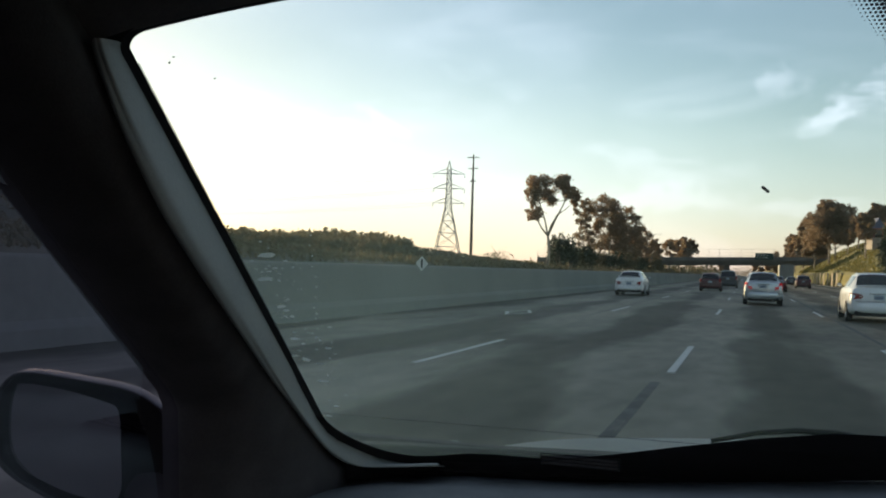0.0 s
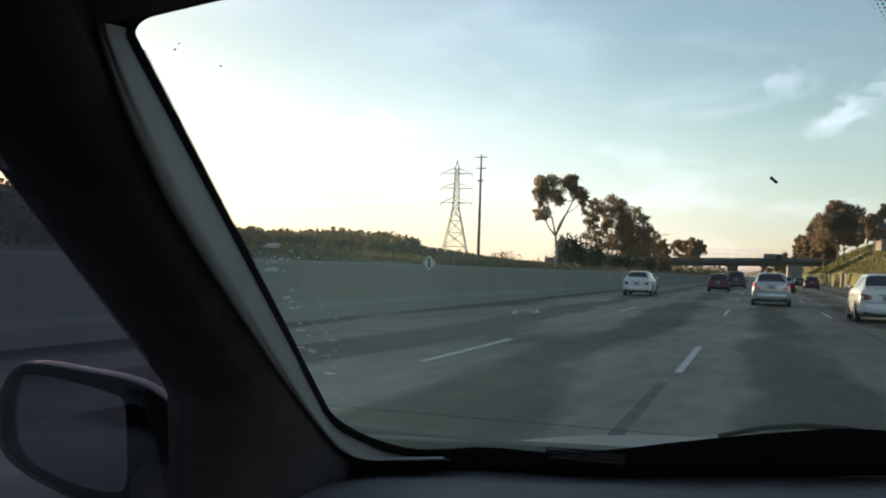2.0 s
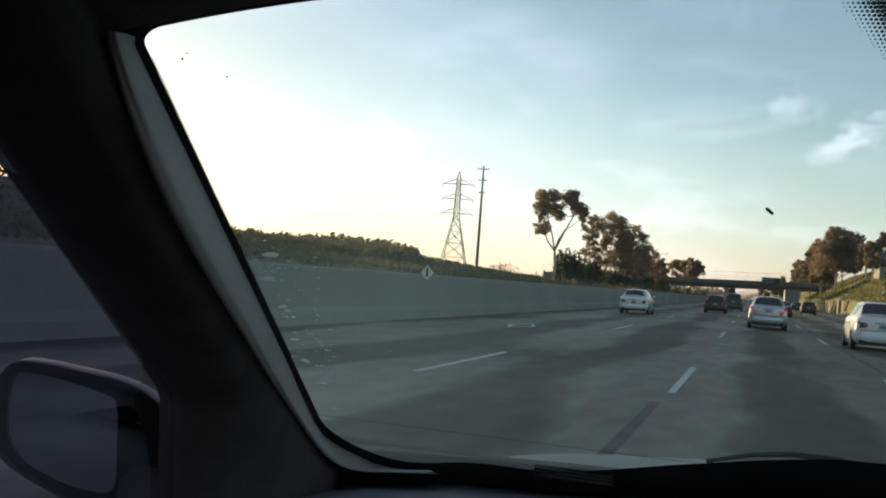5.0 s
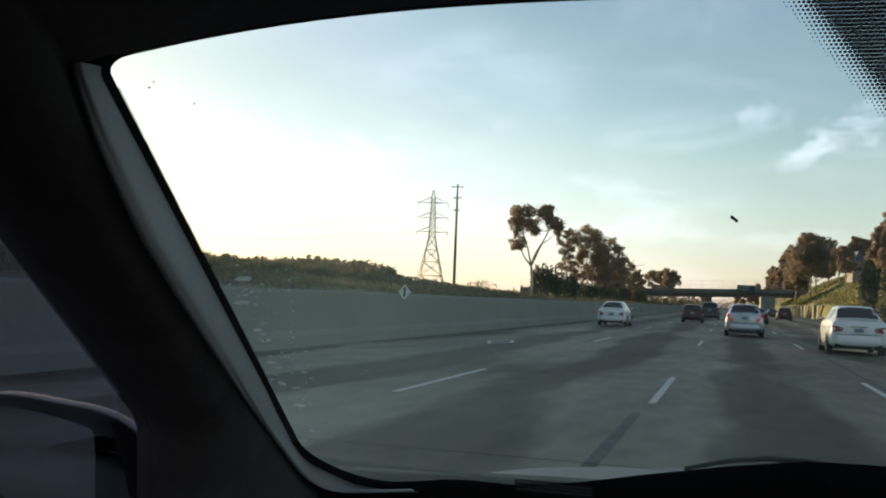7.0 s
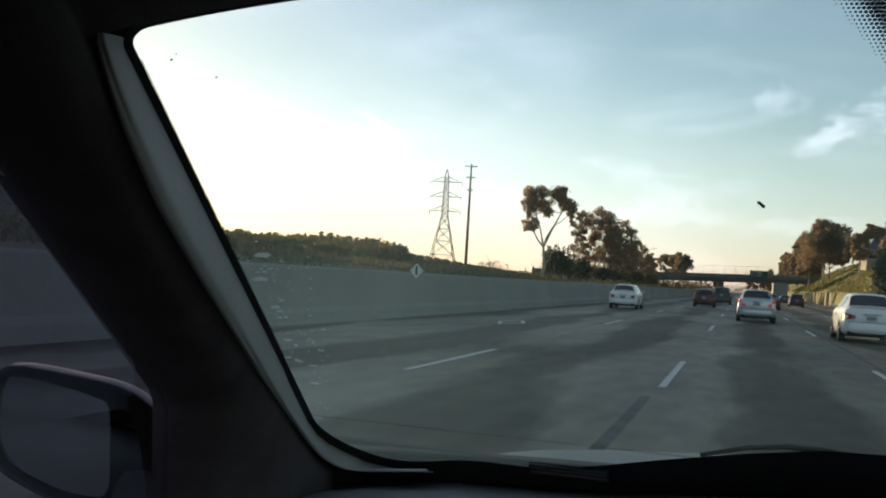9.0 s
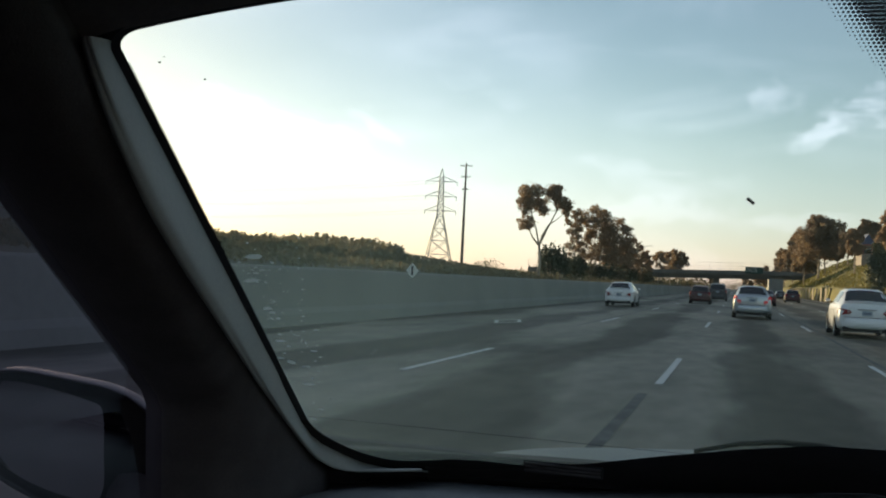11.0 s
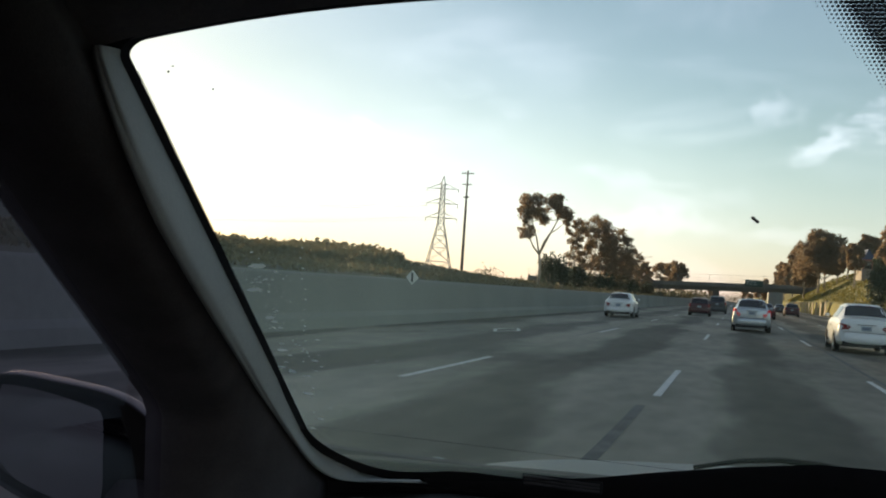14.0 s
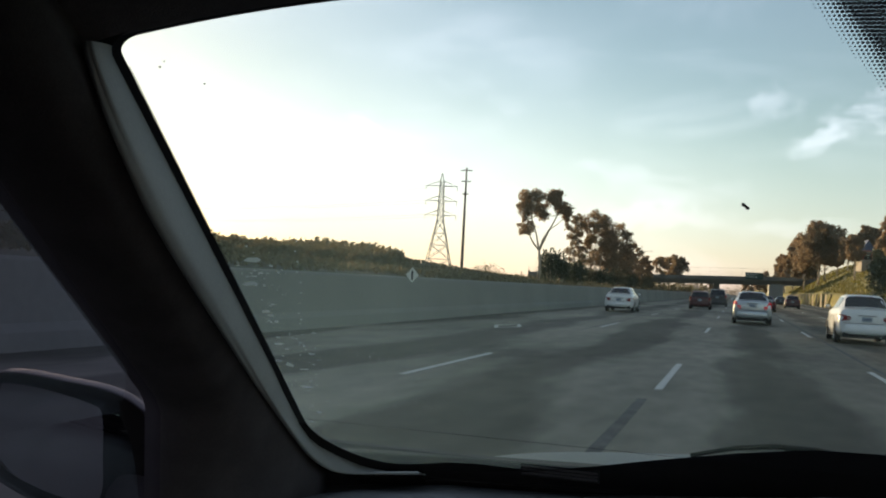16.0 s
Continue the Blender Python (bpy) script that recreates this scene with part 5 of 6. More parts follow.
# ---------------------------------------------------------------- trees
def gum_tree(label, x, y, z, height, seed, spread=0.30, bare=0.35, clumps=12, leaf=0.34, density=260, fixed=None, lean=0.0, forks=None):
    """A gum: pale forked trunk, bare limbs, separate clumps of hanging leaves."""
    r = np.random.default_rng(seed)
    foot = height_left(x, y) if x < -10.4 else height_right(x, y) if x > ROAD_R else -0.35
    height, z = height + (z - foot if not fixed else 0), foot
    root = thing("gum_tree", label, "tree", pose(x, y, z), "gum trees")
    h = height
    tops = fixed
    if not tops:
        tops = []
        for k in range(clumps):
            f = (k + 0.5) / clumps
            hz = bare + (1 - bare) * (0.15 + 0.80 * f)
            a = k * 2.4 + r.uniform(0, 1)
            wide = spread * (1.0 - 0.75 * abs(f - 0.45)) * r.uniform(0.35, 1.0)
            rad = h * spread * r.uniform(0.17, 0.34)
            tops.append((math.cos(a) * wide * h * 0.8, math.sin(a) * wide * h * 0.8, hz * h - rad * 0.3, rad, rad * r.uniform(0.7, 1.1)))
    fork = Vector((lean * h * bare, 0, h * bare * 0.8))
    tr = h * 0.012 + 0.05
    parts = [tube([(0, 0, -0.3), (lean * h * 0.1 - 0.02 * h * r.uniform(-1, 1), 0, h * bare * 0.35), fork], (tr * 1.35, tr, tr * 0.85), 8)]
    limbs = []
    mains = [fork + Vector((r.uniform(-0.5, 0.5) * spread * h * 0.6, r.uniform(-0.4, 0.4) * spread * h * 0.5, h * (0.2 + 0.1 * k))) for k in range(3)]
    mains = [Vector(q) for q in forks] if forks else mains
    for m_ in mains:
        limbs.append(tube([fork, fork.lerp(m_, 0.5) + Vector((0.02 * h * r.uniform(-1, 1), 0, 0)), m_], (tr * 0.75, tr * 0.6, tr * 0.45), 6))
    for t in tops:
        c = Vector(t[:3])
        base = min(mains + [fork], key=lambda q: (q - c).length + (5 if q.z > c.z else 0))
        midp = base.lerp(c, 0.55) + Vector((r.uniform(-0.04, 0.04) * h, r.uniform(-0.04, 0.04) * h, -0.02 * h))
        limbs.append(tube([base, midp, c], (tr * 0.42, tr * 0.28, tr * 0.10), 5))
    v, f = parts[0]
    piece("trunk", mesh("trunk", v, f, BARK, True), root, "pale bare trunk")
    v, f = join(limbs)
    piece("limbs", mesh("limbs", v, f, BARK, True), root)
    vs, fs = [], []
    for t in tops:
        n = int(density * (t[3] * t[3]) / (h * spread * 0.33) ** 2) + 30
        sub = [(0, 0, 0, 0.95)] + [(r.uniform(-0.95, 0.95), r.uniform(-0.95, 0.95), r.uniform(-0.95, 0.75), r.uniform(0.28, 0.6)) for _ in range(8)]
        for sx, sy, sz, sr in sub:
            p = blob_points(r, (t[0] + sx * t[3], t[1] + sy * t[3], t[2] + sz * t[4]), (t[3] * sr, t[3] * sr, t[4] * sr), max(8, int(n * sr * sr * 0.75)))
            a, b = quad_cloud(p, leaf, r)
            o = len(vs)
            vs.extend(a)
            fs.extend([[i + o for i in q] for q in b])
    piece("crown", mesh("crown", vs, fs, GUM), root, "clumps of grey-green leaves, warm in low sun")
    return root


# lone gum above the wall
gum_tree("lone tall gum with a forked bare trunk above the wall", -33.4, 164, 2.9, 16.6, 3, 0.28, 0.40, fixed=[
    (-1.7, 0, 14.2, 2.0, 2.0), (-3.2, 0.4, 12.9, 1.2, 1.5), (-0.7, 0.5, 12.6, 1.6, 1.4), (1.9, 0, 14.8, 1.7, 1.2), (2.5, -0.3, 13.9, 1.1, 0.9), (3.9, 0.3, 12.9, 1.5, 1.2), (4.4, 0, 11.4, 0.8, 0.9),
    (-2.2, 0.2, 9.2, 1.35, 1.2), (0.6, 0, 11.8, 0.6, 0.8), (-2.6, 0, 11.2, 0.7, 0.9)], leaf=0.22, density=560, forks=((-1.9, 0.1, 8.0), (-1.6, 0, 11.0), (1.5, 0, 9.0), (2.9, 0.1, 11.6)))
# gum grove left of the bridge
for k, (gx, gy, hh, sd, sp) in enumerate(((-41.5, 246, 18.0, 11, 0.22), (-38.5, 250, 19.6, 12, 0.24), (-35.6, 247, 18.2, 13, 0.30), (-33.0, 252, 16.0, 14, 0.32), (-30.6, 248, 14.0, 15, 0.34), (-28.4, 255, 11.0, 16, 0.34), (-25.6, 262, 7.5, 17, 0.34))):
    gum_tree("gum in a tall grove, crown brown-green in low sun" if k < 4 else "smaller gum at the edge of a grove", gx + 1.3, gy, 3.0, hh, sd, sp * 1.0, 0.16, 17, 0.25, 220)
# gums on the cut bank: the large one over the slope, those beyond the bridge, and the dark ones nearer
for gx, gy, hh, sd, sp, bare, cl in ((18.0, 240, 15.2, 22, 0.42, 0.32, 34), (19.8, 246, 12.5, 23, 0.42, 0.28, 26), (15.6, 250, 11.0, 24, 0.40, 0.30, 22), (21.8, 236, 9.5, 25, 0.32, 0.25, 18), (23.5, 232, 8.5, 26, 0.34, 0.22, 16)):
    gum_tree("gum with a broad crown on the grassy bank, sunlit", gx, gy, height_right(gx, gy), hh, sd, sp, bare, cl, 0.26, 480)
for gx, gy, hh, sd, sp in ((15.2, 345, 17.5, 20, 0.26), (17.5, 338, 18.5, 21, 0.28), (20.0, 350, 20.0, 31, 0.30), (14.8, 372, 15.0, 32, 0.30), (22.5, 342, 17.5, 33, 0.30), (17.0, 395, 17.0, 34, 0.32)):
    gum_tree("gum beyond the overpass, brown-red in low sun", gx, gy, height_right(gx, gy), hh - 4.0, sd, sp, 0.22, 18, 0.34, 380)
for gx, gy, hh, sd, sp, bare in ((18.3, 170, 7.6, 27, 0.26, 0.40), (24.5, 205, 8.0, 28, 0.34, 0.22), (21.4, 150, 8.4, 29, 0.32, 0.18), (24.4, 160, 9.2, 30, 0.36, 0.20), (24.6, 146, 9.5, 35, 0.36, 0.20), (26.0, 170, 9.0, 36, 0.36, 0.20), (28.0, 190, 9.0, 37, 0.36, 0.22)):
    gum_tree("darker gum high on the grassy bank", gx, gy, height_right(gx, gy), hh, sd, sp, bare, 18, 0.22, 420)
# far gums beyond the bridge
for k, (gx, gy, hh, sd) in enumerate(((-33, 420, 15, 40), (-28.5, 430, 16.5, 41), (-25, 425, 15.5, 42), (-46, 380, 13, 43), (5, 520, 9, 44), (12, 500, 12, 45), (-14, 560, 8, 46))):
    gum_tree("distant gum beyond the overpass", gx, gy, 1.5, hh, sd, 0.36, 0.25, 9, 0.6, 130)


def shrub(name, label, category, x, y, z, size, seed, material, count, leaf, group):
    r = np.random.default_rng(seed)
    root = thing(name, label, category, pose(x, y, z), group)
    stems, vs, fs = [], [], []
    for k in range(7):
        a = r.uniform(0, 6.28)
        c = (math.cos(a) * size[0] * r.uniform(0.1, 0.7), math.sin(a) * size[1] * r.uniform(0.1, 0.7), size[2] * r.uniform(0.35, 0.85))
        stems.append(tube([(c[0] * 0.2, c[1] * 0.2, -0.2), c], (0.09, 0.03), 5))
        rad = size[2] * r.uniform(0.28, 0.5)
        p = blob_points(r, c, (size[0] * 0.5, size[1] * 0.5, rad), count // 7)
        a_, b_ = quad_cloud(p, leaf, r, -0.4)
        o = len(vs)
        vs.extend(a_)
        fs.extend([[i + o for i in q] for q in b_])
    v, f = join(stems)
    piece("stems", mesh("stems", v, f, BARK), root)
    piece("leaves", mesh("leaves", vs, fs, material), root)
    return root


for k, (sx, sy, sw, sh) in enumerate(((-32.2, 170, 2.3, 5.0), (-30.5, 171, 2.1, 4.4), (-27.9, 175, 2.3, 3.6))):
    shrub("shrub", "dense dark green shrub behind the wall", "shrub", sx, sy, height_left(sx, sy), (sw, sw, sh), 60 + k, SHRUB, 1500, 0.30, "shrubs behind the wall")

for k, (sx, sy, sw, sh) in enumerate(((-43.0, 240, 3.0, 4.2), (-39.5, 239, 3.2, 4.6), (-36.0, 241, 3.0, 4.0), (-32.6, 242, 3.2, 4.4), (-29.2, 244, 3.0, 3.8), (-26.0, 248, 2.8, 3.4), (-23.2, 254, 2.6, 3.0))):
    shrub("shrub", "brown-green undergrowth at the foot of the grove", "shrub", sx, sy, height_left(sx, sy), (sw, sw, sh), 360 + k, SHRUB if k % 2 else SCRUB, 1100, 0.32, "shrubs behind the wall")

# scrub on the hill: a few shapes, repeated
protos = [shrub("scrub_bush", "brown-green scrub bush on the hillside", "bush", -70 + k, 100 + 6 * k, height_left(-70 + k, 100 + 6 * k) - 0.2, (1.7, 1.7, 2.0), 80 + k, SCRUB, 520, 0.30, "hillside scrub") for k in range(4)]
r = np.random.default_rng(9)
for k in range(212):
    y = 48 + 100 * r.uniform()
    az = r.uniform(0.30, 0.66)                # how far aside the bush stands for each metre ahead
    x = -az * y
    if x > -15:
        continue
    hgt = height_left(x, y)
    rise = max(0.0, min(1.0, (az - 0.31) / 0.075))
    rise = 0.033 * rise * rise * (3 - 2 * rise) * (1 + 0.10 * noise.noise((az * 30, 0, 5)))
    grown = (rise * math.hypot(x, y) + 1.4 - hgt) / 2.25 * r.uniform(0.70, 1.06)
    grown = max(0.30, min(1.8, grown * 1.04))
    m = pose(x, y, hgt - 0.35, 0, 0, r.uniform(0, 360)) @ Matrix.Diagonal((*([grown] * 3), 1))
    ob = copy_thing(protos[k % 4], m)
    ob.matrix_basis = m
# more bushes, out of view to the left, added to screen the cabin from sun
for k in range(46):
    y = 20 + 45 * r.uniform()
    x = -y * r.uniform(0.72, 1.0) - 22
    m = pose(x, y, height_left(x, y) - 0.35, 0, 0, r.uniform(0, 360)) @ Matrix.Diagonal((*([r.uniform(1.1, 1.7)] * 3), 1))
    ob = copy_thing(protos[k % 4], m)
    ob.matrix_basis = m
for k in range(34):
    x, y = -15 - 50 * r.uniform(), r.uniform(215, 480)
    m = pose(x, y, height_left(x, y) - 0.3, 0, 0, r.uniform(0, 360)) @ Matrix.Diagonal((*([r.uniform(0.35, 0.8)] * 3), 1))
    ob = copy_thing(protos[k % 4], m)
    ob.matrix_basis = m

# low scrub covering the slope
r = np.random.default_rng(21)
near, far_ = [], []
while len(near) < 20000 or len(far_) < 9000:
    x, y = -13.0 - 60 * r.uniform() ** 1.2, r.uniform(14, 240)
    q = (x, y, height_left(x, y) + 0.05 + 0.6 * max(0, noise.noise((x * 0.25, y * 0.25, 2))) * r.uniform(0.3, 1) + r.uniform(0, 0.25))
    if x > -36 and y < 120:
        near.append(q)
    elif x < -34 or y > 215:
        far_.append((q[0], q[1], q[2] + 0.1))
a = quad_cloud(near[:20000], 0.12, r, -0.5)
o = quad_cloud(far_[:9000], 0.32, r, -0.5)
v, f = join((a, o))
tagged(piece("low_scrub", mesh("low_scrub", v, f, SCRUB)), "low brown-green scrub covering the slope", "scrub", kind="stuff")

# ---------------------------------------------------------------- overpass
bridge = thing("overpass", "concrete road overpass in shade across the freeway", "bridge", pose(0, 290, -0.75))
slope = 0.026


def span(name, x0, x1, y0, y1, z0, z1, material, label=""):
    rows = [[Vector((x, y, z + slope * x)) for y, z in ((y0, z0), (y0, z1), (y1, z1), (y1, z0), (y0, z0))] for x in np.linspace(x0, x1, 9)]
    return piece(name, grid(name, rows, material, False), bridge, label)


span("deck", -62, 75, -1.0, 15.0, 6.30, 6.60, BRIDGE)
span("girder", -62, 75, 0.2, 1.6, 5.20, 6.30, BRIDGE, "deep concrete edge girder")
span("girder", -62, 75, 12.4, 13.8, 5.20, 6.30, BRIDGE)
span("soffit", -62, 75, 1.6, 12.4, 5.45, 6.30, BRIDGE)
span("parapet", -62, 75, -1.0, -0.7, 6.60, 7.50, BRIDGE, "concrete parapet")
span("parapet", -62, 75, 14.7, 15.0, 6.60, 7.50, BRIDGE)
pier = piece("pier", box((1.6, 9.0, 5.6), (-6.0, 7.0, 2.7), 0.12, BRIDGE), bridge, "thick concrete pier")
post = box((0.07, 0.07, 2.3), (0, 0, 1.15), 0, FENCE, "post")
for k in range(46):
    x = -62 + 3.0 * k
    piece("fence_post", post, bridge, "", Matrix.Translation((x, -0.85, 7.5 + slope * x)))
for zz in (8.0, 8.7, 9.75):
    span("fence_rail", -62, 75, -0.87, -0.83, zz - 0.02, zz + 0.03, FENCE)
sign = piece("road_sign", box((4.9, 0.12, 1.9), (4.4, -1.35, 7.75), 0.03, SIGNGREEN), bridge, "green road sign on the parapet")
for text, zz in (("Alicia Pkwy", 8.02), ("El Toro Rd", 7.22)):
    cu = bpy.data.curves.new("lettering", "FONT")
    cu.body, cu.size, cu.extrude = text, 0.66, 0.01
    cu.materials.append(SIGNWHITE)
    piece("lettering", cu, sign, "white lettering", pose(2.25, -1.43, zz, 90, 0, 0))
for s in (-1, 1):
    x0 = -29 if s < 0 else 26
    rows = [[Vector((x0 + s * f * 12, y, 0.6 + f * 5.2)) for y in (-4, 0, 14, 20)] for f in np.linspace(0, 1, 4)]
    ob = piece("abutment_slope", grid("abutment", rows, BRIDGE, False), bridge, "paved slope below the deck")

# retaining wall along the outer shoulder, ahead
outer = tagged(thing("wall_right", "low pale retaining wall below the bank, sunlit", "wall"), kind="structure")
for k in range(0, 14):
    y0, y1 = 160 + 9.0 * k, 154 + 9.0 * (k + 1) - 0.03
    rows = [[(ROAD_R - 0.30, y, -0.1), (ROAD_R - 0.26, y, 2.25), (ROAD_R + 0.45, y, 2.30), (ROAD_R + 0.45, y, -0.1)] for y in (y0, y1)]
    piece("panel", grid("panel", rows, RETAIN, False), outer)

# ---------------------------------------------------------------- poles and pylon
pole = thing("utility_pole", "tall tapered utility pole with crossarms", "utility pole", pose(-66.4, 230, 2.6))
v, f = tube([(0, 0, -0.3), (0, 0, 14), (0, 0, 27.2)], (0.42, 0.32, 0.19), 10)
piece("shaft", mesh("shaft", v, f, WOODPOLE, True), pole)
for zz, w in ((26.4, 3.2), (23.6, 2.4), (20.4, 1.6)):
    piece("crossarm", box((w, 0.16, 0.18), (0, 0, zz), 0.02, WOODPOLE), pole)
    for s in (-0.9, -0.45, 0.45, 0.9):
        v, f = tube([(s * w / 2, 0, zz + 0.08), (s * w / 2, 0, zz + 0.45)], (0.09, 0.05), 6)
        piece("insulator", mesh("insulator", v, f, STEEL), pole)

pylon = thing("transmission_tower", "steel lattice transmission tower with three crossarms", "pylon", pose(-82.8, 262, 2.6, 0, 0, 12))
half = lambda z: 4.1 - 0.205 * z if z < 15.5 else 0.92 - (z - 15.5) * 0.034
levels = [0, 4.5, 8.5, 12.0, 15.5, 17.2, 18.9, 20.6, 22.3, 24.0, 25.7, 27.2]
parts = []
for s in (-1, 1):
    for t in (-1, 1):
        v, f = tube([(s * half(z), t * half(z), z) for z in levels] + [(0, 0, 29.4)], [0.15] * 5 + [0.11] * 8, 5)
        piece("leg", mesh("leg", v, f, STEEL), pylon)
for a, b in zip(levels, levels[1:]):
    ha, hb = half(a), half(b)
    for (p, q) in (((-1, -1), (1, -1)), ((1, -1), (1, 1)), ((1, 1), (-1, 1)), ((-1, 1), (-1, -1))):
        P = lambda c, h, z: (c[0] * h, c[1] * h, z)
        parts += [tube([P(p, ha, a), P(q, hb, b)], (0.07, 0.07), 4, cap=False), tube([P(q, ha, a), P(p, hb, b)], (0.07, 0.07), 4, cap=False), tube([P(p, ha, a), P(q, ha, a)], (0.06, 0.06), 4, cap=False)]
v, f = join(parts)
piece("bracing", mesh("bracing", v, f, STEEL), pylon)
for zz in (17.2, 21.4, 25.7):
    ap = []
    for s in (-1, 1):
        for t in (-1, 1):
            ap.append(tube([(s * half(zz), t * half(zz), zz), (s * 4.6, 0, zz - 0.1)], (0.09, 0.05), 4))
            ap.append(tube([(s * half(zz), t * half(zz), zz + 1.4), (s * 4.6, 0, zz - 0.1)], (0.07, 0.04), 4))
        ap.append(tube([(s * 4.5, 0, zz - 0.1), (s * 4.5, 0, zz - 1.3)], (0.08, 0.08), 5))
    v, f = join(ap)
    piece("crossarm", mesh("crossarm", v, f, STEEL), pylon)
for zz in (15.8, 20.0, 24.3):
    for s in (-1, 1):
        p0 = Vector((-82.8 + s * 4.4, 262 + s * 0.9, 4.0 + zz))
        p1 = p0 + Vector((-340, 60, 14))
        path = [p0.lerp(p1, k / 16) - Vector((0, 0, 9 * 4 * (k / 16) * (1 - k / 16))) for k in range(17)]
        v, f = tube(path, [0.02] * 17, 4)
        tagged(piece("power_line", mesh("power_line", v, f, STEEL)), "thin power line slung from the tower", "cable", "power lines")

# small diamond sign on the wall top
ds = thing("diamond_sign", "small pale diamond marker with a dark stripe on the wall", "sign", pose(-9.98, 29.0, 1.22, 0, 0, -12))
piece("bracket", box((0.22, 0.05, 0.05), (-0.09, 0.02, 0.26), 0, STEEL), ds)
bm = bmesh.new()
bmesh.ops.create_cube(bm, size=1)
for v in bm.verts:
    v.co = Vector((v.co.x * 0.34, v.co.y * 0.012, v.co.z * 0.34))
bmesh.ops.rotate(bm, verts=bm.verts, cent=(0, 0, 0), matrix=Matrix.Rotation(radians(45), 3, "Y"))
me = bpy.data.meshes.new("board")
bm.to_mesh(me)
bm.free()
me.materials.append(SIGNWHITE)
piece("board", me, ds, "", Matrix.Translation((0, -0.03, 0.26)))
piece("stripe", box((0.07, 0.006, 0.30), (0, -0.041, 0.26), 0, SIGNBLACK), ds, "dark stripe")

# lamp post by the grove
lp = thing("street_lamp", "slender steel street lamp near the overpass", "street lamp", pose(-27.5, 282, height_left(-27.5, 282)), "street lamps")
v, f = tube([(0, 0, -0.3), (0, 0, 8.5), (0.3, 0, 10.0), (1.4, 0, 10.9), (2.8, 0, 11.1)], (0.13, 0.09, 0.07, 0.06, 0.05), 8)
piece("mast", mesh("mast", v, f, STEEL, True), lp)
piece("lamp_head", box((0.75, 0.28, 0.14), (3.1, 0, 11.08), 0.04, STEEL), lp)

# rough grass and weeds on the cut bank
r = np.random.default_rng(51)
pts = []
while len(pts) < 22000:
    x, y = ROAD_R + 1.2 + 30 * r.uniform() ** 1.4, 80 + 230 * r.uniform() ** 1.2
    if noise.noise((x * 0.12, y * 0.05, 7)) + r.uniform(-0.5, 0.5) > -0.15:
        pts.append((x, y, height_right(x, y) + r.uniform(0.0, 0.3)))
v, f = quad_cloud(pts, 0.22, r, -1.2)
tagged(piece("bank_weeds", mesh("bank_weeds", v, f, WEED)), "rough olive grass and weeds on the bank", "grass", kind="stuff")

# far woods closing the view beyond the overpass
r = np.random.default_rng(33)
pts = []
for k in range(150):
    x, y = r.uniform(-170, 150), r.uniform(560, 900)
    if -14 < x < 16:
        continue
    hgt = r.uniform(4, 11) * (1.3 if abs(x) > 60 else 0.9)
    pts.append(blob_points(r, (x, y, hgt * 0.45), (r.uniform(4, 9), 4, hgt * 0.55), 170))
for k in range(46):
    hgt = r.uniform(9, 17)
    pts.append(blob_points(r, (-75 + 3.4 * k + r.uniform(-2, 2), r.uniform(1650, 1800), hgt * 0.4), (r.uniform(5, 9), 4, hgt * 0.6), 120))
v, f = quad_cloud(np.concatenate(pts), 0.9, r)
tagged(piece("far_woods", mesh("far_woods", v, f, SCRUB)), "hazy distant line of trees beyond the overpass", "trees", kind="stuff")

# sign gantry on the median, already passed
gantry = thing("sign_gantry", "steel mast with a grey carpool sign on an arm", "sign", pose(-10.36, -190, 1.55))
v, f = tube([(0, 0, 0.02), (0, 0, 8.0)], (0.13, 0.12), 12)
piece("mast", mesh("mast", v, f, STEEL, True), gantry)
for zz in (7.7, 6.2):
    v, f = tube([(0, 0, zz), (2.6, 0, zz)], (0.09, 0.09), 8)
    piece("arm", mesh("arm", v, f, STEEL, True), gantry)
v, f = tube([(0.3, 0, 7.7), (2.5, 0, 6.2)], (0.05, 0.05), 6)
piece("brace", mesh("brace", v, f, STEEL), gantry)
board = piece("board", box((5.6, 0.10, 2.7), (5.3, -0.1, 7.0), 0.02, SIGNWHITE), gantry, "pale sign board with dark lettering")
piece("patch", box((0.75, 0.02, 1.3), (2.95, -0.17, 7.65), 0, SIGNBLACK), board, "dark corner panel with a diamond")
for text, xx, zz, sz in (("CARPOOLS ONLY", 3.6, 7.55, 0.52), ("2 OR MORE PERSONS", 3.3, 6.75, 0.40), ("PER VEHICLE", 3.9, 6.1, 0.40)):
    cu = bpy.data.curves.new("lettering", "FONT")
    cu.body, cu.size, cu.extrude = text, sz, 0.006
    cu.materials.append(SIGNBLACK)
    piece("lettering", cu, board, "black lettering", pose(xx, -0.165, zz, 90, 0, 0))
small = piece("small_board", box((0.9, 0.06, 1.7), (0.0, -0.25, 1.9), 0.02, SIGNGREEN), gantry, "small green and black plate")
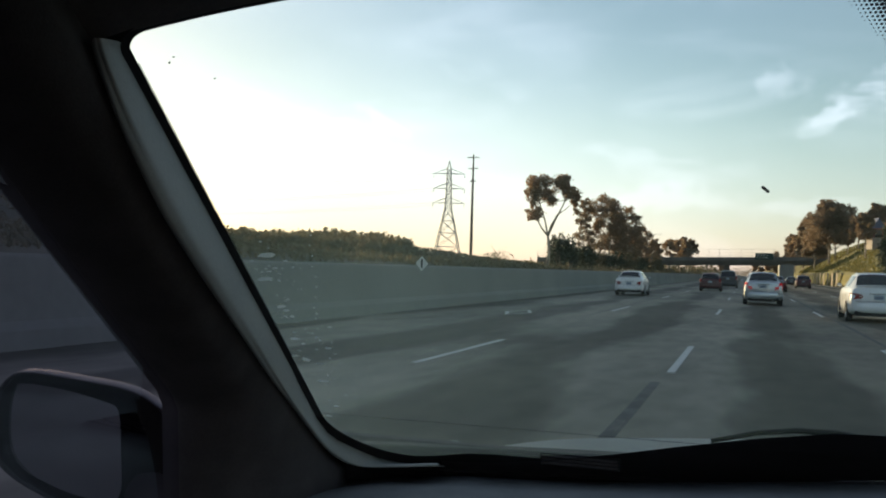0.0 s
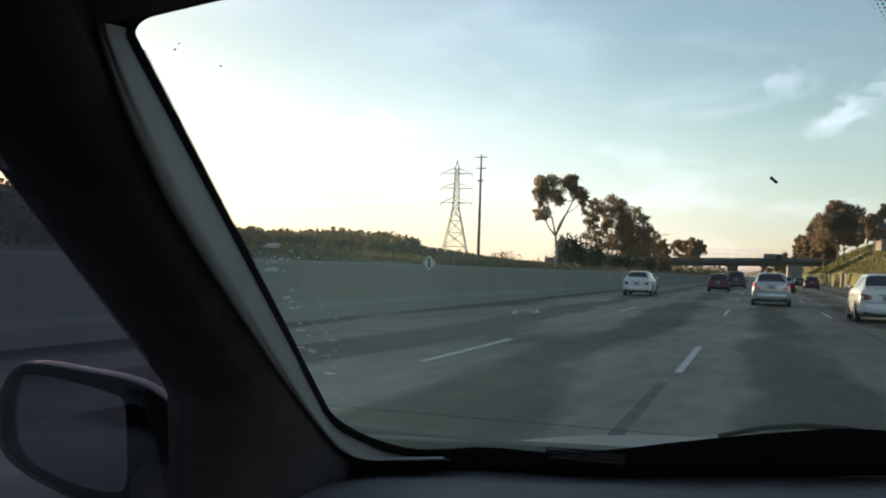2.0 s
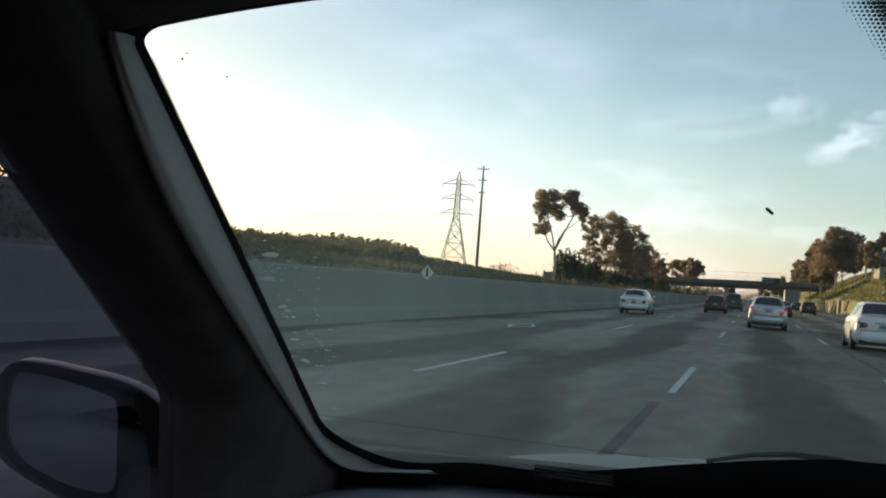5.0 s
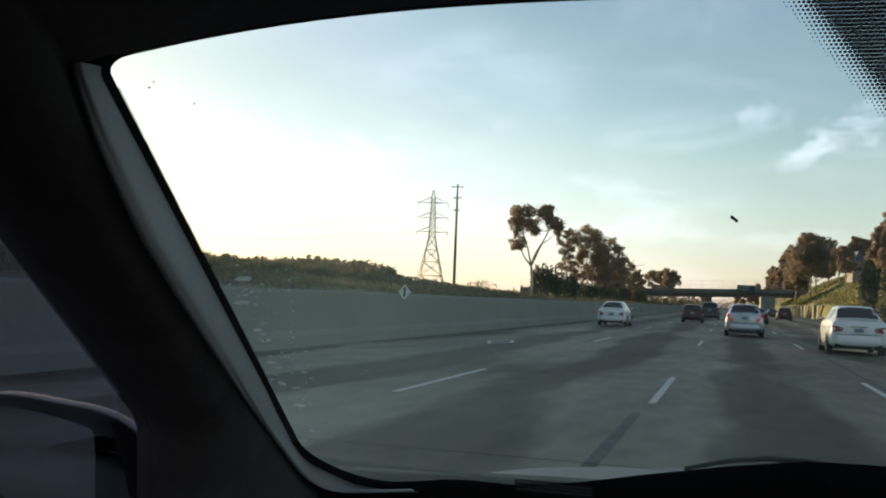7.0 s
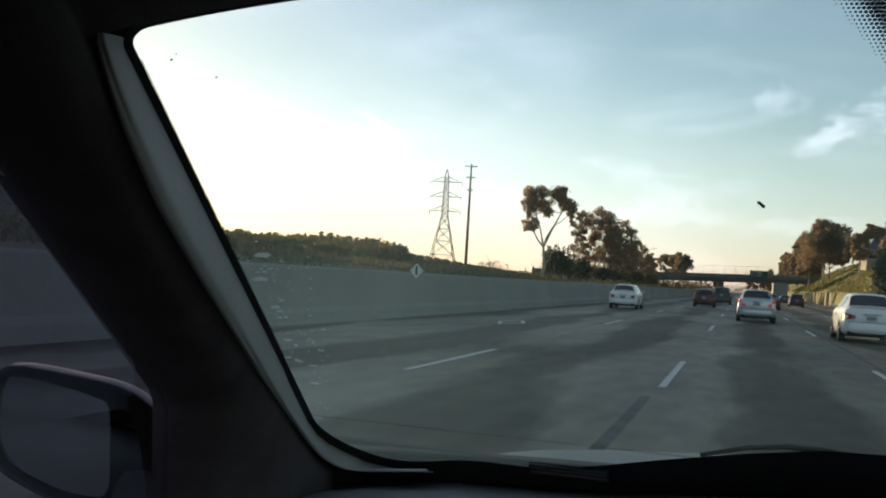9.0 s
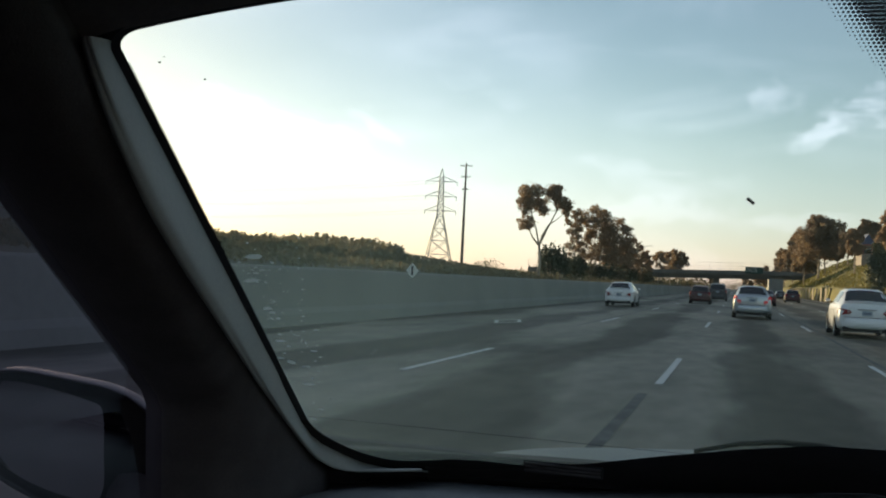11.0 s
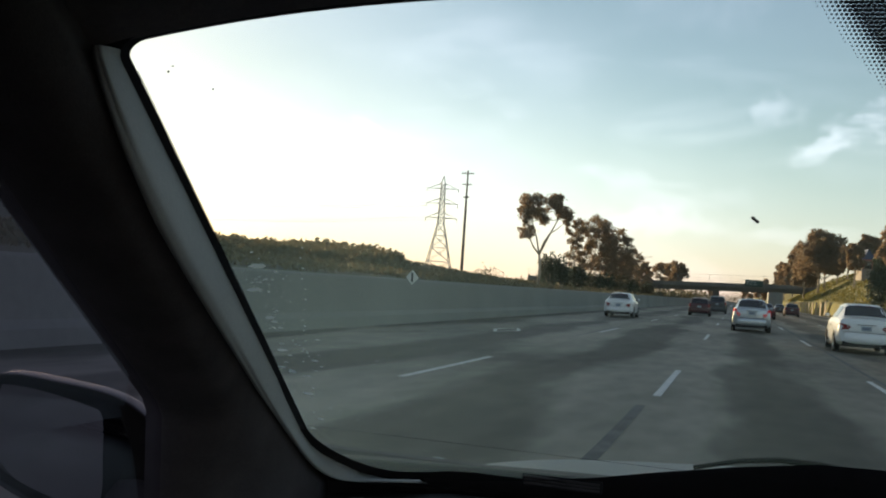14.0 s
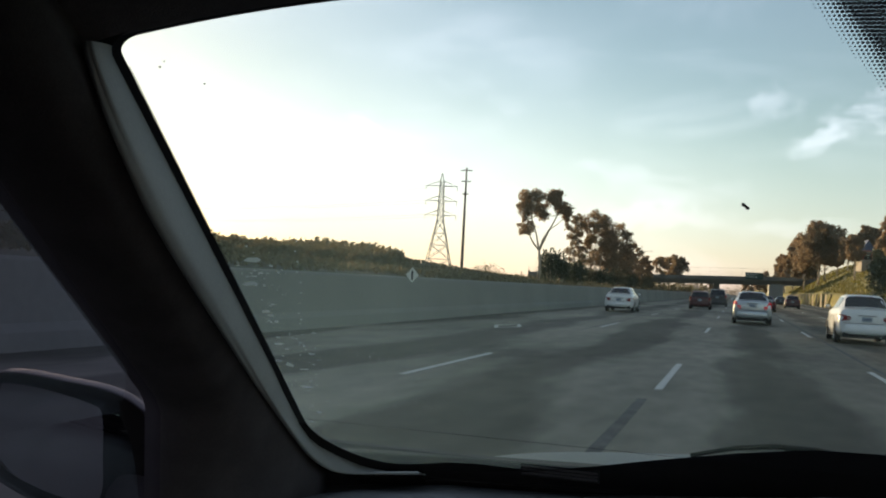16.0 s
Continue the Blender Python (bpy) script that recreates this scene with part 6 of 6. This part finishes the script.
piece("patch", box((0.86, 0.02, 0.62), (0.0, -0.29, 2.4), 0, SIGNBLACK), small)
for ly in (-115, -60):
    ob = copy_thing(lp, pose(-13.0, ly, height_left(-13.0, ly)))

# house up on the bank, and the dark bushes below it
hz = height_right(21.6, 182)
house = thing("house", "small pale house with a blue-grey gable roof among the trees", "house", pose(21.6, 182, hz, 0, 0, 8))
piece("wall", box((1.9, 4, 10.2 - hz), (0, 2.0, (10.2 - hz) / 2), 0.02, HOUSEWALL), house)
t = 10.2 - hz
piece("roof", mesh("roof", [(-1.3, -0.4, t), (1.3, -0.4, t), (0, -0.4, t + 2.0), (-1.3, 4.4, t), (1.3, 4.4, t), (0, 4.4, t + 2.0)], [(0, 1, 2), (3, 5, 4), (0, 2, 5, 3), (1, 4, 5, 2), (0, 3, 4, 1)], HOUSEROOF), house, "blue-grey gable roof")
piece("fascia", box((2.6, 0.12, 0.22), (0, -0.47, t + 0.05), 0.02, HOUSEPINK), house, "faded red fascia board")
win = piece("window", box((1.3, 0.06, 1.1), (0, -0.04, t - 0.9), 0.01, CARGLASS), house)
for s in (-1, 1):
    piece("frame", box((0.14, 0.07, 1.3), (s * 0.72, -0.045, t - 0.9), 0.01, HOUSEPINK), win)
for k, (sx, sy, sw, sh) in enumerate(((16.6, 124, 1.9, 4.6), (18.4, 117, 2.2, 6.2), (20.5, 126, 2.6, 7.0), (17.6, 108, 1.8, 4.8), (22.5, 140, 2.4, 6.0), (22.8, 172, 1.8, 3.0))):
    shrub("shrub", "tall dark bush on the grassy bank", "shrub", sx, sy, height_right(sx, sy) - 0.1, (sw, sw, sh), 160 + k, SHRUB, 1500, 0.26, "bushes on the bank")

for k in range(13):
    sy = 52 + 4.6 * k
    sx = ROAD_R + 0.9 + 1.6 * ((k * 7) % 5) / 5
    shrub("shrub", "low dark bush at the foot of the bank", "shrub", sx, sy, height_right(sx, sy) - 0.1, (1.5, 2.2, 1.3 + 0.25 * ((k * 3) % 4)), 260 + k, SHRUB, 900, 0.20, "bushes on the bank")
